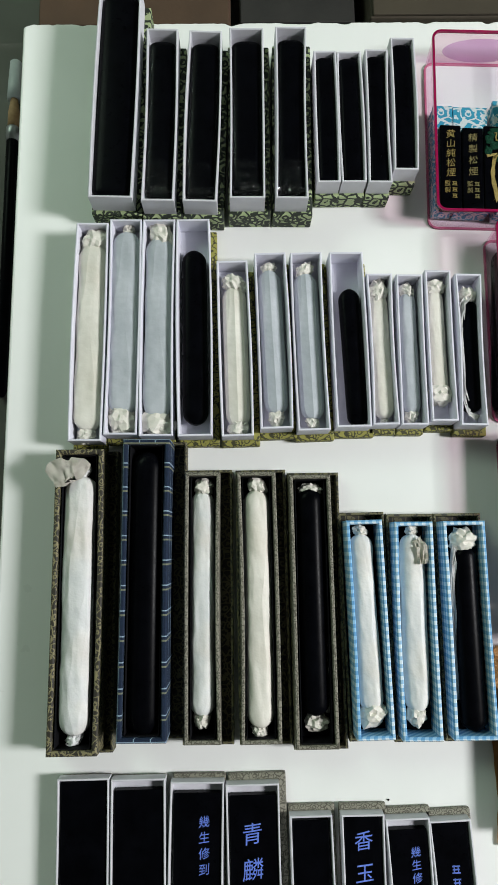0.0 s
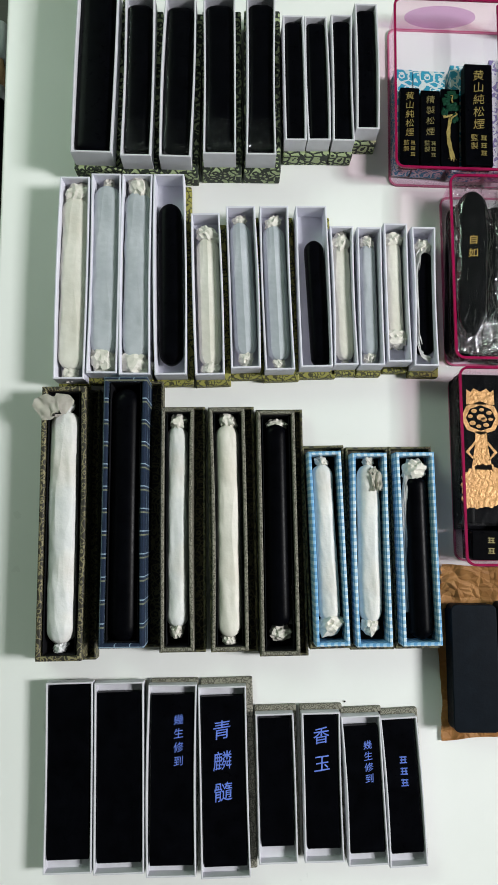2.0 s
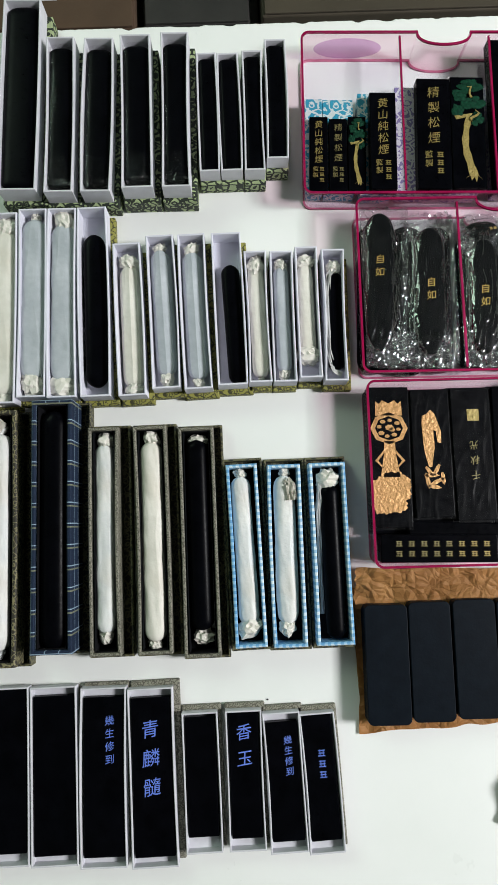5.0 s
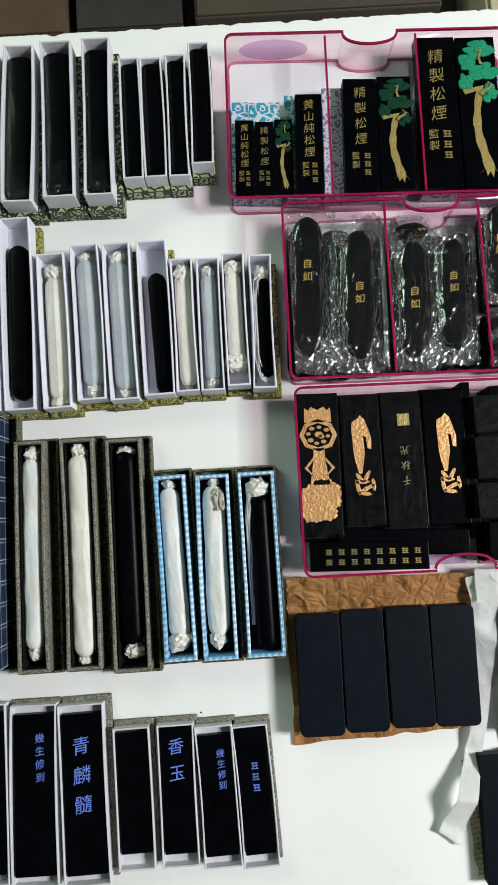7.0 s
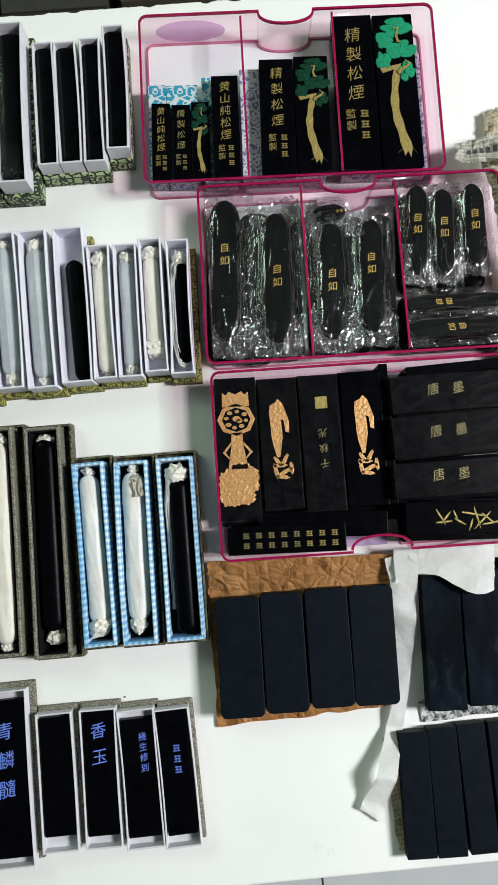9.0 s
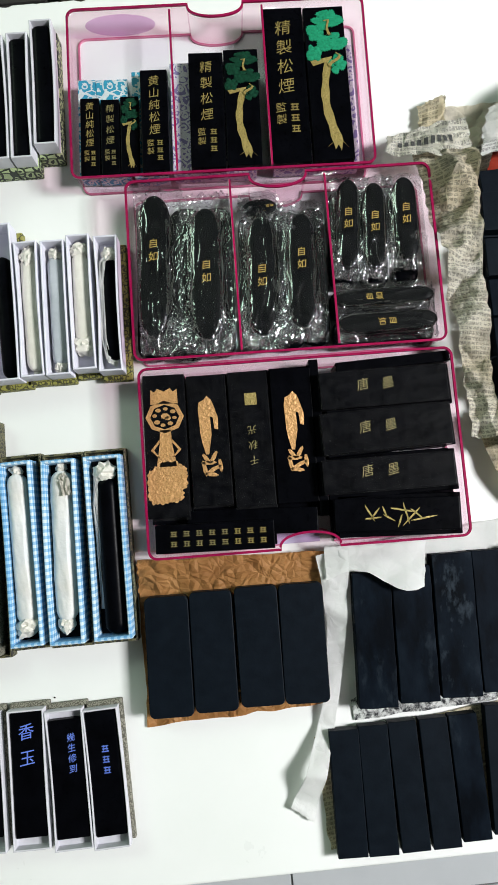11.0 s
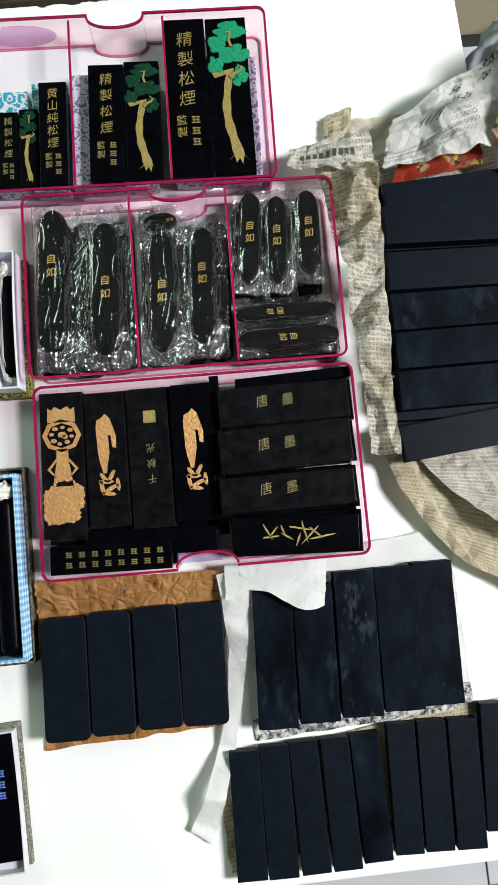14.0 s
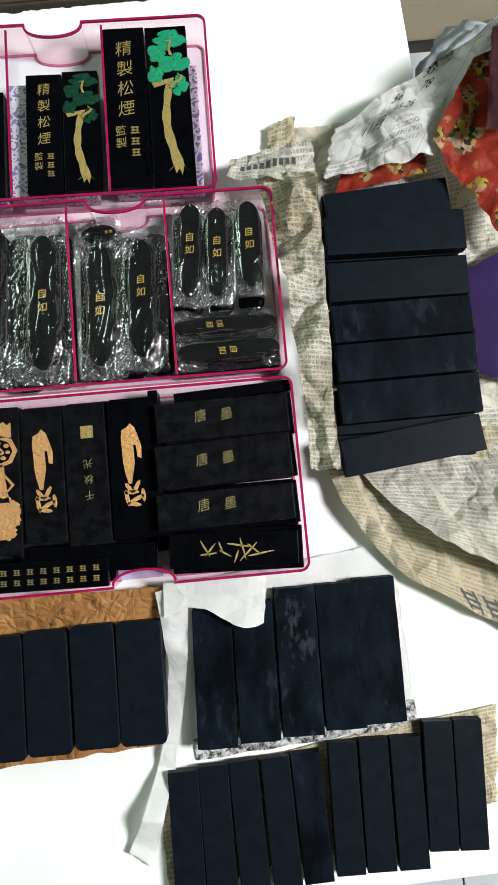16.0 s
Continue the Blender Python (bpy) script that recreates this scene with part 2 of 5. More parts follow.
CLEAR = clear_plastic("clear_pinkish_acrylic", (0.990, 0.980, 0.997), 0.8, 0.06)
FILM = clear_plastic("cellophane", (0.95, 0.95, 0.96), 6.5, 0.09, 0.0, 170, 0.007)
CLEAR_WALL = clear_plastic("pink_tinted_acrylic_wall", (0.970, 0.870, 0.920), 0.8, 0.06)
FILM_ENDS = clear_plastic("bunched_cellophane", (0.92, 0.92, 0.93), 7.0, 0.10, 0.0, 190, 0.040)
THIN_FILM = clear_plastic("thin_cellophane", (0.985, 0.985, 0.985), 0.5, 0.24, 0.0, 60, 0.007)
BOX_FILM = clear_plastic("tight_cellophane", (0.97, 0.97, 0.97), 0.35, 0.07)
GLINT_FILM = clear_plastic("bright_cellophane", (0.985, 0.985, 0.985), 3.0, 0.05)


def pink_rim():
    k = Mat("magenta_acrylic_edge")
    o = k.coord()
    col = k.ramp(k.noise(o, 60, 3), [(0.3, (0.22, 0.004, 0.045)), (0.7, (0.30, 0.008, 0.065))])
    k.set(col, 0.18, 0.0, 0.5)
    return k.m


PINK = pink_rim()
PLAIN_LILAC = mottled("plain_lilac_card", (0.42, 0.36, 0.55), (0.52, 0.46, 0.64), 60, 0.7, 0.2, 900)

# ---- builders ----


def thing(name, label, category, m, group="", kind=""):
    ob = new(name)
    ob.empty_display_size = 0.01
    ob.matrix_world = m
    return tagged(ob, label, category, group, kind)


def part(name, bm, material, parent, label="", m=None, smooth=False):
    mesh = bpy.data.meshes.new(name)
    bm.normal_update()
    bm.to_mesh(mesh)
    bm.free()
    mesh.materials.append(material)
    if smooth:
        for p in mesh.polygons:
            p.use_smooth = True
    ob = new(name, mesh)
    ob.parent = parent
    if m is not None:
        ob.matrix_basis = m
    if label:
        ob["label"] = label
    return ob


def block(w, l, z0, z1, bevel=0.0008, cx=0.0, cy=0.0, seg=2):
    """A bevelled slab centred on cx, cy."""
    bm = bmesh.new()
    bmesh.ops.create_cube(bm, size=1)
    bmesh.ops.scale(bm, vec=(w, l, z1 - z0), verts=bm.verts)
    bmesh.ops.translate(bm, vec=(cx, cy, (z0 + z1) / 2), verts=bm.verts)
    if bevel:
        bmesh.ops.bevel(bm, geom=list(bm.edges), offset=bevel, segments=seg, affect="EDGES", profile=0.5)
    return bm


def open_tray(w, l, z0, z1, wall=0.0012, floor=0.0012, bow=0.0008, seed=0, n=8):
    """A lidless box with slightly bowed long walls."""
    rng = random.Random(seed)
    bowl, bowr = rng.uniform(-bow, bow), rng.uniform(-bow, bow)

    def ring(hw, hl, z, k):
        pts = []
        for i in range(n + 1):
            s = i / n
            pts.append((hw + k * bowr * math.sin(math.pi * s), -hl + 2 * hl * s, z))
        for i in range(n + 1):
            s = i / n
            pts.append((-hw - k * bowl * math.sin(math.pi * s), hl - 2 * hl * s, z))
        return pts

    bm = bmesh.new()
    rings = []
    for hw, hl, z, k in ((w / 2, l / 2, z0, 0.2), (w / 2, l / 2, z1 - wall * 0.25, 1.0), (w / 2 - wall * 0.25, l / 2 - wall * 0.25, z1, 1.0),
                         (w / 2 - wall * 0.75, l / 2 - wall * 0.75, z1, 1.0), (w / 2 - wall, l / 2 - wall, z1 - wall * 0.25, 1.0),
                         (w / 2 - wall, l / 2 - wall, z0 + floor, 0.2)):
        rings.append([bm.verts.new(p) for p in ring(hw, hl, z, k)])
    for a, b in zip(rings, rings[1:]):
        for i in range(len(a)):
            j = (i + 1) % len(a)
            bm.faces.new((a[i], a[j], b[j], b[i]))
    bm.faces.new(list(reversed(rings[0])))
    bm.faces.new(rings[-1])
    bmesh.ops.recalc_face_normals(bm, faces=bm.faces)
    return bm


def rod(w, h, l, power=2.0, end=0.35, wrinkle=0.0, seed=0, around=22, along=44, endpow=2.0):
    """A stick along y with a superellipse section and rounded ends, its underside at z = 0."""
    bm = bmesh.new()
    rings = []
    off = Vector((seed * 3.7, seed * 1.3, 0))
    e = end * w
    for i in range(along + 1):
        s = i / along
        if s < 0.2:
            y = -l / 2 + e * (1 - math.cos(s / 0.2 * math.pi / 2))
        elif s > 0.8:
            y = l / 2 - e * (1 - math.cos((1 - s) / 0.2 * math.pi / 2))
        else:
            y = -l / 2 + e + (s - 0.2) / 0.6 * (l - 2 * e)
        d = max(0.0, (abs(y) - (l / 2 - e)) / e)
        k = max(0.02, (1 - min(d, 1) ** endpow) ** (1 / endpow))
        row = []
        for j in range(around):
            a = 2 * math.pi * j / around
            ca, sa = math.cos(a), math.sin(a)
            x = math.copysign(abs(ca) ** (2 / power), ca) * w / 2 * k
            z = math.copysign(abs(sa) ** (2 / power), sa) * h / 2 * (0.45 + 0.55 * k) + h / 2
            p = Vector((x, y, z))
            if wrinkle:
                q = Vector((x * 90, y * 26, z * 90)) + off
                f = noise.noise(q) * 0.6 + noise.noise(q * 2.7) * 0.4
                if wrinkle > 0.06:
                    twist = Vector((ca * 1.6 + y * 22, sa * 1.6 - y * 9, seed * 2.7))
                    f += 0.6 * max(0.0, 1 - 5 * abs(noise.noise(twist))) - 0.14
                c = Vector((0, y, h / 2))
                p = c + (p - c) * (1 + wrinkle * f)
            row.append(bm.verts.new(p))
        rings.append(row)
    for a, b in zip(rings, rings[1:]):
        for j in range(around):
            k2 = (j + 1) % around
            bm.faces.new((a[j], a[k2], b[k2], b[j]))
    bm.faces.new(rings[0])
    bm.faces.new(list(reversed(rings[-1])))
    bmesh.ops.recalc_face_normals(bm, faces=bm.faces)
    low = min(v.co.z for v in bm.verts)
    bmesh.ops.translate(bm, vec=(0, 0, -low), verts=bm.verts)
    return bm


def draped_film(w, h, stick, l, seed, fit):
    """A loose clear bag lying over a boat-shaped stick: long folds, fine puckers, ragged flat ends.
    fit() keeps each point inside the tray's compartment."""
    wide = w * 1.85
    nx, ny = 84, max(40, int(l / 0.0010))
    bm = bmesh.new()
    rows = []
    for j in range(ny + 1):
        y = (j / ny - 0.5) * l
        s = min(1.0, abs(y) / (stick / 2))
        half = w / 2 * max(0.35, 1 - s ** 9.0) + 0.0030
        past = max(0.0, abs(y) - stick * 0.485) / max(0.004, l / 2 - stick * 0.485)
        top = h * 1.07 * (1 - 0.55 * min(1.0, past) ** 1.2)
        lean = 60 * noise.noise(Vector((y * 9, seed * 5.0, 0)))
        row = []
        for i in range(nx + 1):
            x = (i / nx - 0.5) * wide * (1 + 0.10 * noise.noise(Vector((seed, y * 60, 0))))
            t = abs(x) / half
            side = min(1.0, max(0.0, (t - 0.55) / 0.6))
            z = top * (1 - 0.45 * side * side * (3 - 2 * side))
            busy = 0.40 + 0.60 * max(side, min(1.0, past * 1.5))
            busy *= 0.55 + 0.9 * abs(noise.noise(Vector((x * 45, y * 28, seed * 9.1)))) + 0.35 * min(1.0, past)
            wv = 0.8 * noise.noise(Vector((x * 60, y * 45, seed * 1.7)))
            long = max(0.0, 1 - 3.0 * abs(noise.noise(Vector((x * 170 + y * lean + wv, y * 24, seed * 3.1)))))
            cross = max(0.0, 1 - 3.0 * abs(noise.noise(Vector((x * 150 - y * 110, y * 140 + wv, seed * 1.9)))))
            fine = max(0.0, 1 - 2.6 * abs(noise.noise(Vector((x * 420, y * 240, seed * 2.3)))))
            z += busy * (0.0021 * long + 0.0017 * cross * (0.25 + 0.75 * min(1.0, past + side * 0.4)) + 0.0004 * fine)
            yy = y + 0.006 * min(1.0, past) * noise.noise(Vector((x * 140, seed * 2.0, math.copysign(1, y))))
            row.append(bm.verts.new(fit(Vector((x, yy, max(z, 0.0004))))))
        rows.append(row)
    for p, q in zip(rows, rows[1:]):
        for i in range(nx):
            bm.faces.new((p[i], p[i + 1], q[i + 1], q[i]))
    return bm


def film_flap(w, l, seed, amp=0.0030, nx=26, ny=22):
    """A bunched loose piece of clear film."""
    bm = bmesh.new()
    rng = random.Random(seed)
    rows = []
    for j in range(ny + 1):
        row = []
        for i in range(nx + 1):
            x, y = (i / nx - 0.5) * w, (j / ny - 0.5) * l
            x *= 1 - 0.35 * (2 * y / l) ** 4
            wv = noise.noise_vector(Vector((x * 40, y * 40, seed * 1.3))) * 0.6
            z = 0.0
            for k, (fx, fy) in enumerate(((105, 36), (60, 75), (90, 120))):
                q = Vector((x * fx, y * fy, seed * 2.9 + k * 4)) + wv
                local = max(0.0, 0.40 + 1.5 * noise.noise(Vector((x * 24, y * 24, seed + k * 9))))
                z += amp * (0.9 - 0.25 * k) * local * max(0.0, 1 - 2.6 * abs(noise.noise(q))) ** 2
            edge = noise.noise(Vector((i * 0.5, j * 0.5, seed)))
            row.append(bm.verts.new((x + 0.002 * edge, y + 0.003 * edge, z)))
        rows.append(row)
    for a, b in zip(rows, rows[1:]):
        for i in range(nx):
            bm.faces.new((a[i], a[i + 1], b[i + 1]))
            bm.faces.new((a[i], b[i + 1], b[i]))
    return bm


def crumple(rx, ry, rz, seed, rough=0.34, level=3, pleat=0.14):
    """A crushed wad of thin paper."""
    bm = bmesh.new()
    bmesh.ops.create_icosphere(bm, subdivisions=level, radius=1)
    off = Vector((seed * 5.1, seed * 2.3, seed * 0.7))
    for v in bm.verts:
        p = v.co.copy()
        cell = noise.voronoi(p * 1.35 + off)[0]
        f = 1 + rough * ((cell[1] - cell[0]) * 1.3 - 0.45) + 0.22 * (1 - 2 * abs(noise.noise(p * 3.2 + off))) - 0.1
        f += pleat * abs(math.sin(math.atan2(p.y, p.x) * 4 + seed + 2 * p.z)) - pleat * 0.45
        v.co = Vector((p.x * rx, p.y * ry, p.z * rz)) * f
    return bm


def ribbon(points, width, thick, seed=0, n=18, ruffle=0.002):
    """A strip of paper along a bent line, ruffled."""
    bm = bmesh.new()
    rows = []
    for i in range(n + 1):
        s = i / n * (len(points) - 1)
        k = min(int(s), len(points) - 2)
        f = s - k
        p = Vector(points[k]).lerp(Vector(points[k + 1]), f)
        d = (Vector(points[k + 1]) - Vector(points[k])).normalized()
        side = d.cross(Vector((0, 0, 1))).normalized()
        row = []
        for j in range(7):
            u = j / 6 - 0.5
            q = p + side * u * width * (0.9 + 0.4 * noise.noise(Vector((i * 0.11, seed, 2))))
            q.z += ruffle * noise.noise(Vector((i * 0.22, j * 1.1, seed * 3.1)))
            row.append(bm.verts.new(q))
        rows.append(row)
    for a, b in zip(rows, rows[1:]):
        for j in range(6):
            bm.faces.new((a[j], a[j + 1], b[j + 1], b[j]))
    bmesh.ops.solidify(bm, geom=list(bm.faces), thickness=thick)
    bmesh.ops.recalc_face_normals(bm, faces=bm.faces)
    return bm


def glyphs(text, size, thin=0.012, rise=0.13):
    """Flat brush-like lettering as a mesh, centred: strokes rise to the right."""
    cu = bpy.data.curves.new("lettering", "FONT")
    cu.body, cu.size, cu.align_x, cu.align_y = text, size, "CENTER", "CENTER"
    cu.resolution_u, cu.extrude, cu.offset = 2, 0.00012, -thin * size
    tmp = bpy.data.objects.new("lettering", cu)
    mesh = bpy.data.meshes.new_from_object(tmp)
    bm = bmesh.new()
    bm.from_mesh(mesh)
    for v in bm.verts:
        v.co.y += rise * v.co.x * (1 - 0.3 * v.co.y / size)
        v.co.x += 0.05 * v.co.y
    bpy.data.objects.remove(tmp)
    bpy.data.meshes.remove(mesh)
    return bm


def write(text, size, material, parent, x, y, z, turn=0.0, wide=1.0):
    return part("lettering", glyphs(text, size, 0.0 if material is BLUE_INK else 0.006), material, parent, "", pose(x, y, z, 0, 0, turn) @ Matrix.Diagonal((wide, 1, 1, 1)))


def column(text, size, step, material, parent, x, y, z, turn=0.0, wide=1.0):
    """Characters one below the other, from y downwards."""
    for i, ch in enumerate(text):
        write(ch, size, material, parent, x, y - i * step, z, turn, wide)


def bars(cols, w, h, material, parent, x, y, z, step):
    """Small plain bars where fine writing stands."""
    for i in range(cols):
        bm = bmesh.new()
        for dx, dy, ww, hh in ((0, 0.3, 0.9, 0.12), (0, -0.02, 0.8, 0.12), (0, -0.34, 0.95, 0.12), (-0.22, 0, 0.12, 0.8), (0.24, 0, 0.12, 0.7)):
            g = bmesh.ops.create_cube(bm, size=1)["verts"]
            bmesh.ops.scale(bm, vec=(w * ww, h * hh, 0.0003), verts=g)
            bmesh.ops.translate(bm, vec=(w * dx, h * dy, 0), verts=g)
        part("bar", bm, material, parent, "", pose(x, y - i * step, z))


def at(x, y, a, z=0.0):
    return pose(x, y, z, 0, 0, a)


# ---- the place ----


def slab(name, x0, x1, y0, y1, z0, z1, material, label, bevel=0.0):
    bm = block(x1 - x0, y1 - y0, z0, z1, bevel, (x0 + x1) / 2, (y0 + y1) / 2)
    return tagged(part(name, bm, material, None), label, name.split("_")[0], "", "structure")


WALL = mottled("wall_paint", (0.55, 0.58, 0.52), (0.62, 0.64, 0.58), 4, 0.8)
FLOOR = mottled("floor_tile", (0.50, 0.52, 0.54), (0.58, 0.60, 0.62), 5, 0.35)
GROUT = mottled("tile_joint", (0.12, 0.12, 0.12), (0.17, 0.17, 0.17), 30, 0.8)
CEIL = mottled("ceiling_paint", (0.060, 0.065, 0.060), (0.085, 0.09, 0.085), 4, 0.9)
FLOOR_OB = slab("floor", -2.6, 2.9, -2.6, 2.9, -0.80, -0.7525, GROUT, "pale grey tiled floor with dark joints")
slab("ceiling", -2.6, 2.9, -2.6, 2.9, 1.90, 1.95, CEIL, "dark grey painted ceiling")
slab("wall_north", -2.6, 2.9, 2.9, 3.0, -0.75, 1.9, WALL, "pale green painted wall")
slab("wall_south", -2.6, 2.9, -2.7, -2.6, -0.75, 1.9, WALL, "pale green painted wall")
slab("wall_west", -2.7, -2.6, -2.6, 2.9, -0.75, 1.9, WALL, "pale green painted wall")
slab("wall_east", 2.9, 3.0, -2.6, 2.9, -0.75, 1.9, WALL, "pale green painted wall")


def table():
    t = thing("table", "square white laminate table with a slightly worn far edge", "table", pose(0.2295, 0.1130, 0))
    top = block(0.897, 0.898, -0.025, 0.0, 0.003, seg=3)
    long_edges = [e for e in top.edges if abs(e.verts[0].co.x - e.verts[1].co.x) > 0.8]
    bmesh.ops.subdivide_edges(top, edges=long_edges, cuts=240)
    for v in top.verts:
        if v.co.y > 0.444 and v.co.z > -0.006:
            chip = max(0.0, noise.noise(Vector((v.co.x * 85, 0.3, 1.7))) - 0.12)
            v.co.y -= 0.0060 * chip + 0.0008 * noise.noise(Vector((v.co.x * 220, 2, 0)))
    for v in top.verts:
        if v.co.x > 0.43:
            v.co.x += 0.026 * (0.449 - v.co.y) / 0.898
    part("tabletop", top, TABLE, t)
    for sx in (-1, 1):
        for sy in (-1, 1):
            part("leg", block(0.04, 0.04, -0.75, -0.0255, 0.003, sx * 0.39, sy * 0.39), STEEL, t, "grey steel leg")


STEEL = mottled("grey_steel", (0.25, 0.26, 0.27), (0.32, 0.33, 0.34), 20, 0.4, 0.1, 300, 0.5, 0.8)
table()


def boxed(name, label, q, z_base, z_rim, tray_mat, base_mat, grow, shift, group, wall=0.0018, floor=0.0012, hollow=False, seed=0):
    """A lidless gift box standing in or on its cloth-covered lid. Returns the height of the inner floor."""
    x, y, w, l, a = q
    t = thing(name, label, "box", at(x, y, a), group)
    bw, bl = w + grow[0], l + grow[1]
    if hollow:
        part("lid", open_tray(bw, bl, 0.0, z_base, 0.0022, 0.0012, 0.0006, seed + 50), base_mat, t, "", pose(shift[0], shift[1], 0))
        z0 = 0.0014
    else:
        part("lid", block(bw, bl, 0.0, z_base, 0.0012, shift[0], shift[1]), base_mat, t)
        z0 = z_base + 0.0002
    tray = part("tray", open_tray(w, l, z0, z_rim, wall, floor, 0.0016, seed), tray_mat, t)
    if hollow:
        if tray_mat is GINGHAM:
            part("lining", block(w - 2 * wall - 0.0004, l - 2 * wall - 0.0004, z0 + floor + 0.0002, z0 + floor + 0.0008, 0), DARK_LINING, tray, "dark inner lining")
        else:
            part("lining", open_tray(w - 2 * wall - 0.0030, l - 2 * wall - 0.0010, z0 + floor + 0.0002, z_rim - 0.0025, 0.0006, 0.0006, 0.0), DARK_LINING, tray, "dark inner lining")
    return z0 + floor + (0.0008 if hollow else 0)


def black_stick(label, q, z, w, h, l, group, dx=0.0, dy=0.0, turn=0.0, power=2.6, end=0.5, film=False, mat=None):
    x, y, _, _, a = q
    m = at(x, y, a, z) @ pose(dx, dy, 0.0003, 0, 0, turn)
    t = thing("ink_stick", label, "ink stick", m, group)
    part("body", rod(w, h, l, power, end), mat or INK, t, smooth=True)
    if film:
        sleeve = part("film", rod(w * 1.05, h * 1.04, l * 1.05, 5, 0.25, 0.05, film, 36, 80), BOX_FILM, t, "clear crinkled cellophane", pose(0, 0, 0.0004), smooth=True)
        part("film_fold", film_flap(w * 0.7, 0.026, film, 0.0040, 30, 36), BOX_FILM, sleeve, "bunched cellophane", pose(0, -l / 2 + 0.018, h + 0.0016), smooth=True)
        part("film_end", crumple(w * 0.40, 0.006, 0.0035, film, 0.8), GLINT_FILM, sleeve, "bunched cellophane end", pose(0.001, -l / 2 + 0.004, h * 0.92))
    return t


def wrapped_stick(label, q, z, w, h, l, paper, group, seed, dx=0.0, dy=0.0, turn=0.0, power=2.6, far=1.0, near=1.0, endmat=None, sides=30):
    x, y, _, _, a = q
    m = at(x, y, a, z) @ pose(dx, dy, 0.0005, 0, 0, turn)
    t = thing("wrapped_ink_stick", label, "ink stick", m, group)
    wrapper = part("wrapper", rod(w * (1.05 if sides > 8 else 1.09), h, l, power if sides > 8 else 2.0, 0.62, 0.08 if sides > 8 else 0.035, seed, 44 if sides > 8 else sides, 110, 2.4), paper, t, smooth=sides > 8)
    em = endmat or PAPER_CREAM
    if far:
        part("far_twist", crumple(w * 0.58 * far, w * 0.44 * far, h * 0.54 * far, seed), em, wrapper, "crumpled tissue end", pose(w * 0.03, l / 2 + w * 0.16, h * 0.55, 0, 0, seed * 37))
    if near:
        part("near_twist", crumple(w * 0.56 * near, w * 0.44 * near, h * 0.52 * near, seed + 9), em, wrapper, "crumpled tissue end", pose(-w * 0.03, -l / 2 - w * 0.12, h * 0.5, 0, 0, seed * 53))
    return t


# ---- first row: white trays on green brocade lids ----
ROW1 = {
    "a": (-0.1175, 0.4545, 0.0380, 0.2090, -1.7), "b": (-0.0777, 0.4307, 0.0285, 0.1685, -1.2), "c": (-0.0398, 0.4290, 0.0295, 0.1671, -2.1),
    "d": (-0.0005, 0.4315, 0.0310, 0.1670, -0.5), "e": (0.0392, 0.4317, 0.0285, 0.1685, -1.0), "f": (0.0718, 0.4325, 0.0205, 0.1310, -0.2),
    "g": (0.0940, 0.4320, 0.0220, 0.1300, 0.0), "h": (0.1185, 0.4327, 0.0210, 0.1325, -0.9), "i": (0.1425, 0.4447, 0.0220, 0.1325, -1.2),
}
for i, (k, q) in enumerate(ROW1.items()):
    big = k in "abcde"
    zb, zr = (0.022, 0.045) if big else (0.018, 0.037)
    zf = boxed("ink_box", "open white card ink box on a green leaf-patterned brocade lid", q, zb, zr, WHITE_CARD, BROCADE_GREEN,
               (0.0075, 0.004) if big else (0.0015, 0.004), (0.002, -0.002) if big else (0.0004, -0.002), "white ink boxes in the far row", seed=i)
    w = q[2] - 0.0032
    film = (3 + i) if k in "bcde" else False
    lab = "black ink stick in clear cellophane, lying in its box" if film else "plain glossy black ink stick lying in its box"
    black_stick(lab, q, zf, w, 0.018 if big else 0.015, q[3] - (0.014 if film else 0.005), "ink sticks of the far row", 0, -0.001, 0, 4.5, 0.25, film)

# ---- second row: lilac-white trays on olive brocade lids ----
ROW2 = {
    "a": (-0.1395, 0.2363, 0.0280, 0.1955, -0.7), "b": (-0.1100, 0.2403, 0.0280, 0.1935, -0.7), "c": (-0.0803, 0.2393, 0.0285, 0.1945, -0.5),
    "d": (-0.0490, 0.2390, 0.0290, 0.1950, 0.4), "e": (-0.0140, 0.2190, 0.0270, 0.1561, 1.2), "f": (0.0192, 0.2255, 0.0275, 0.1570, 1.1),
    "g": (0.0508, 0.2245, 0.0275, 0.1590, 1.0), "h": (0.0853, 0.2257, 0.0295, 0.1565, 0.5), "i": (0.1132, 0.2163, 0.0225, 0.1345, 0.1),
    "j": (0.1385, 0.2155, 0.0230, 0.1340, -0.8), "k": (0.1638, 0.2188, 0.0225, 0.1345, -0.6), "l": (0.1895, 0.2150, 0.0230, 0.1351, -1.5),
}
G2 = "lilac ink boxes in the second row"
S2 = "ink sticks of the second row"
FL = {}
for i, (k, q) in enumerate(ROW2.items()):
    grow = (0.001, 0.003) if k in "abcijk" else (0.006, 0.004)
    FL[k] = boxed("ink_box", "open lilac-white card ink box on an olive scroll brocade lid", q, 0.010, 0.031, LILAC_CARD, BROCADE_OLIVE,
                  grow, (0.0 if k in "abcijk" else 0.0028, -0.0035), G2, seed=20 + i)
CREAM = "ink stick wrapped in cream tissue with crumpled ends"
BLUISH = "ink stick wrapped in bluish waxed tissue with crumpled ends"
PLAIN = "plain black round-ended ink stick in its box"
wrapped_stick(CREAM, ROW2["a"], FL["a"], 0.0235, 0.015, 0.168, PAPER_CREAM, S2, 1, 0.0, -0.003, 0, 3.5, 1.0, 0.7)
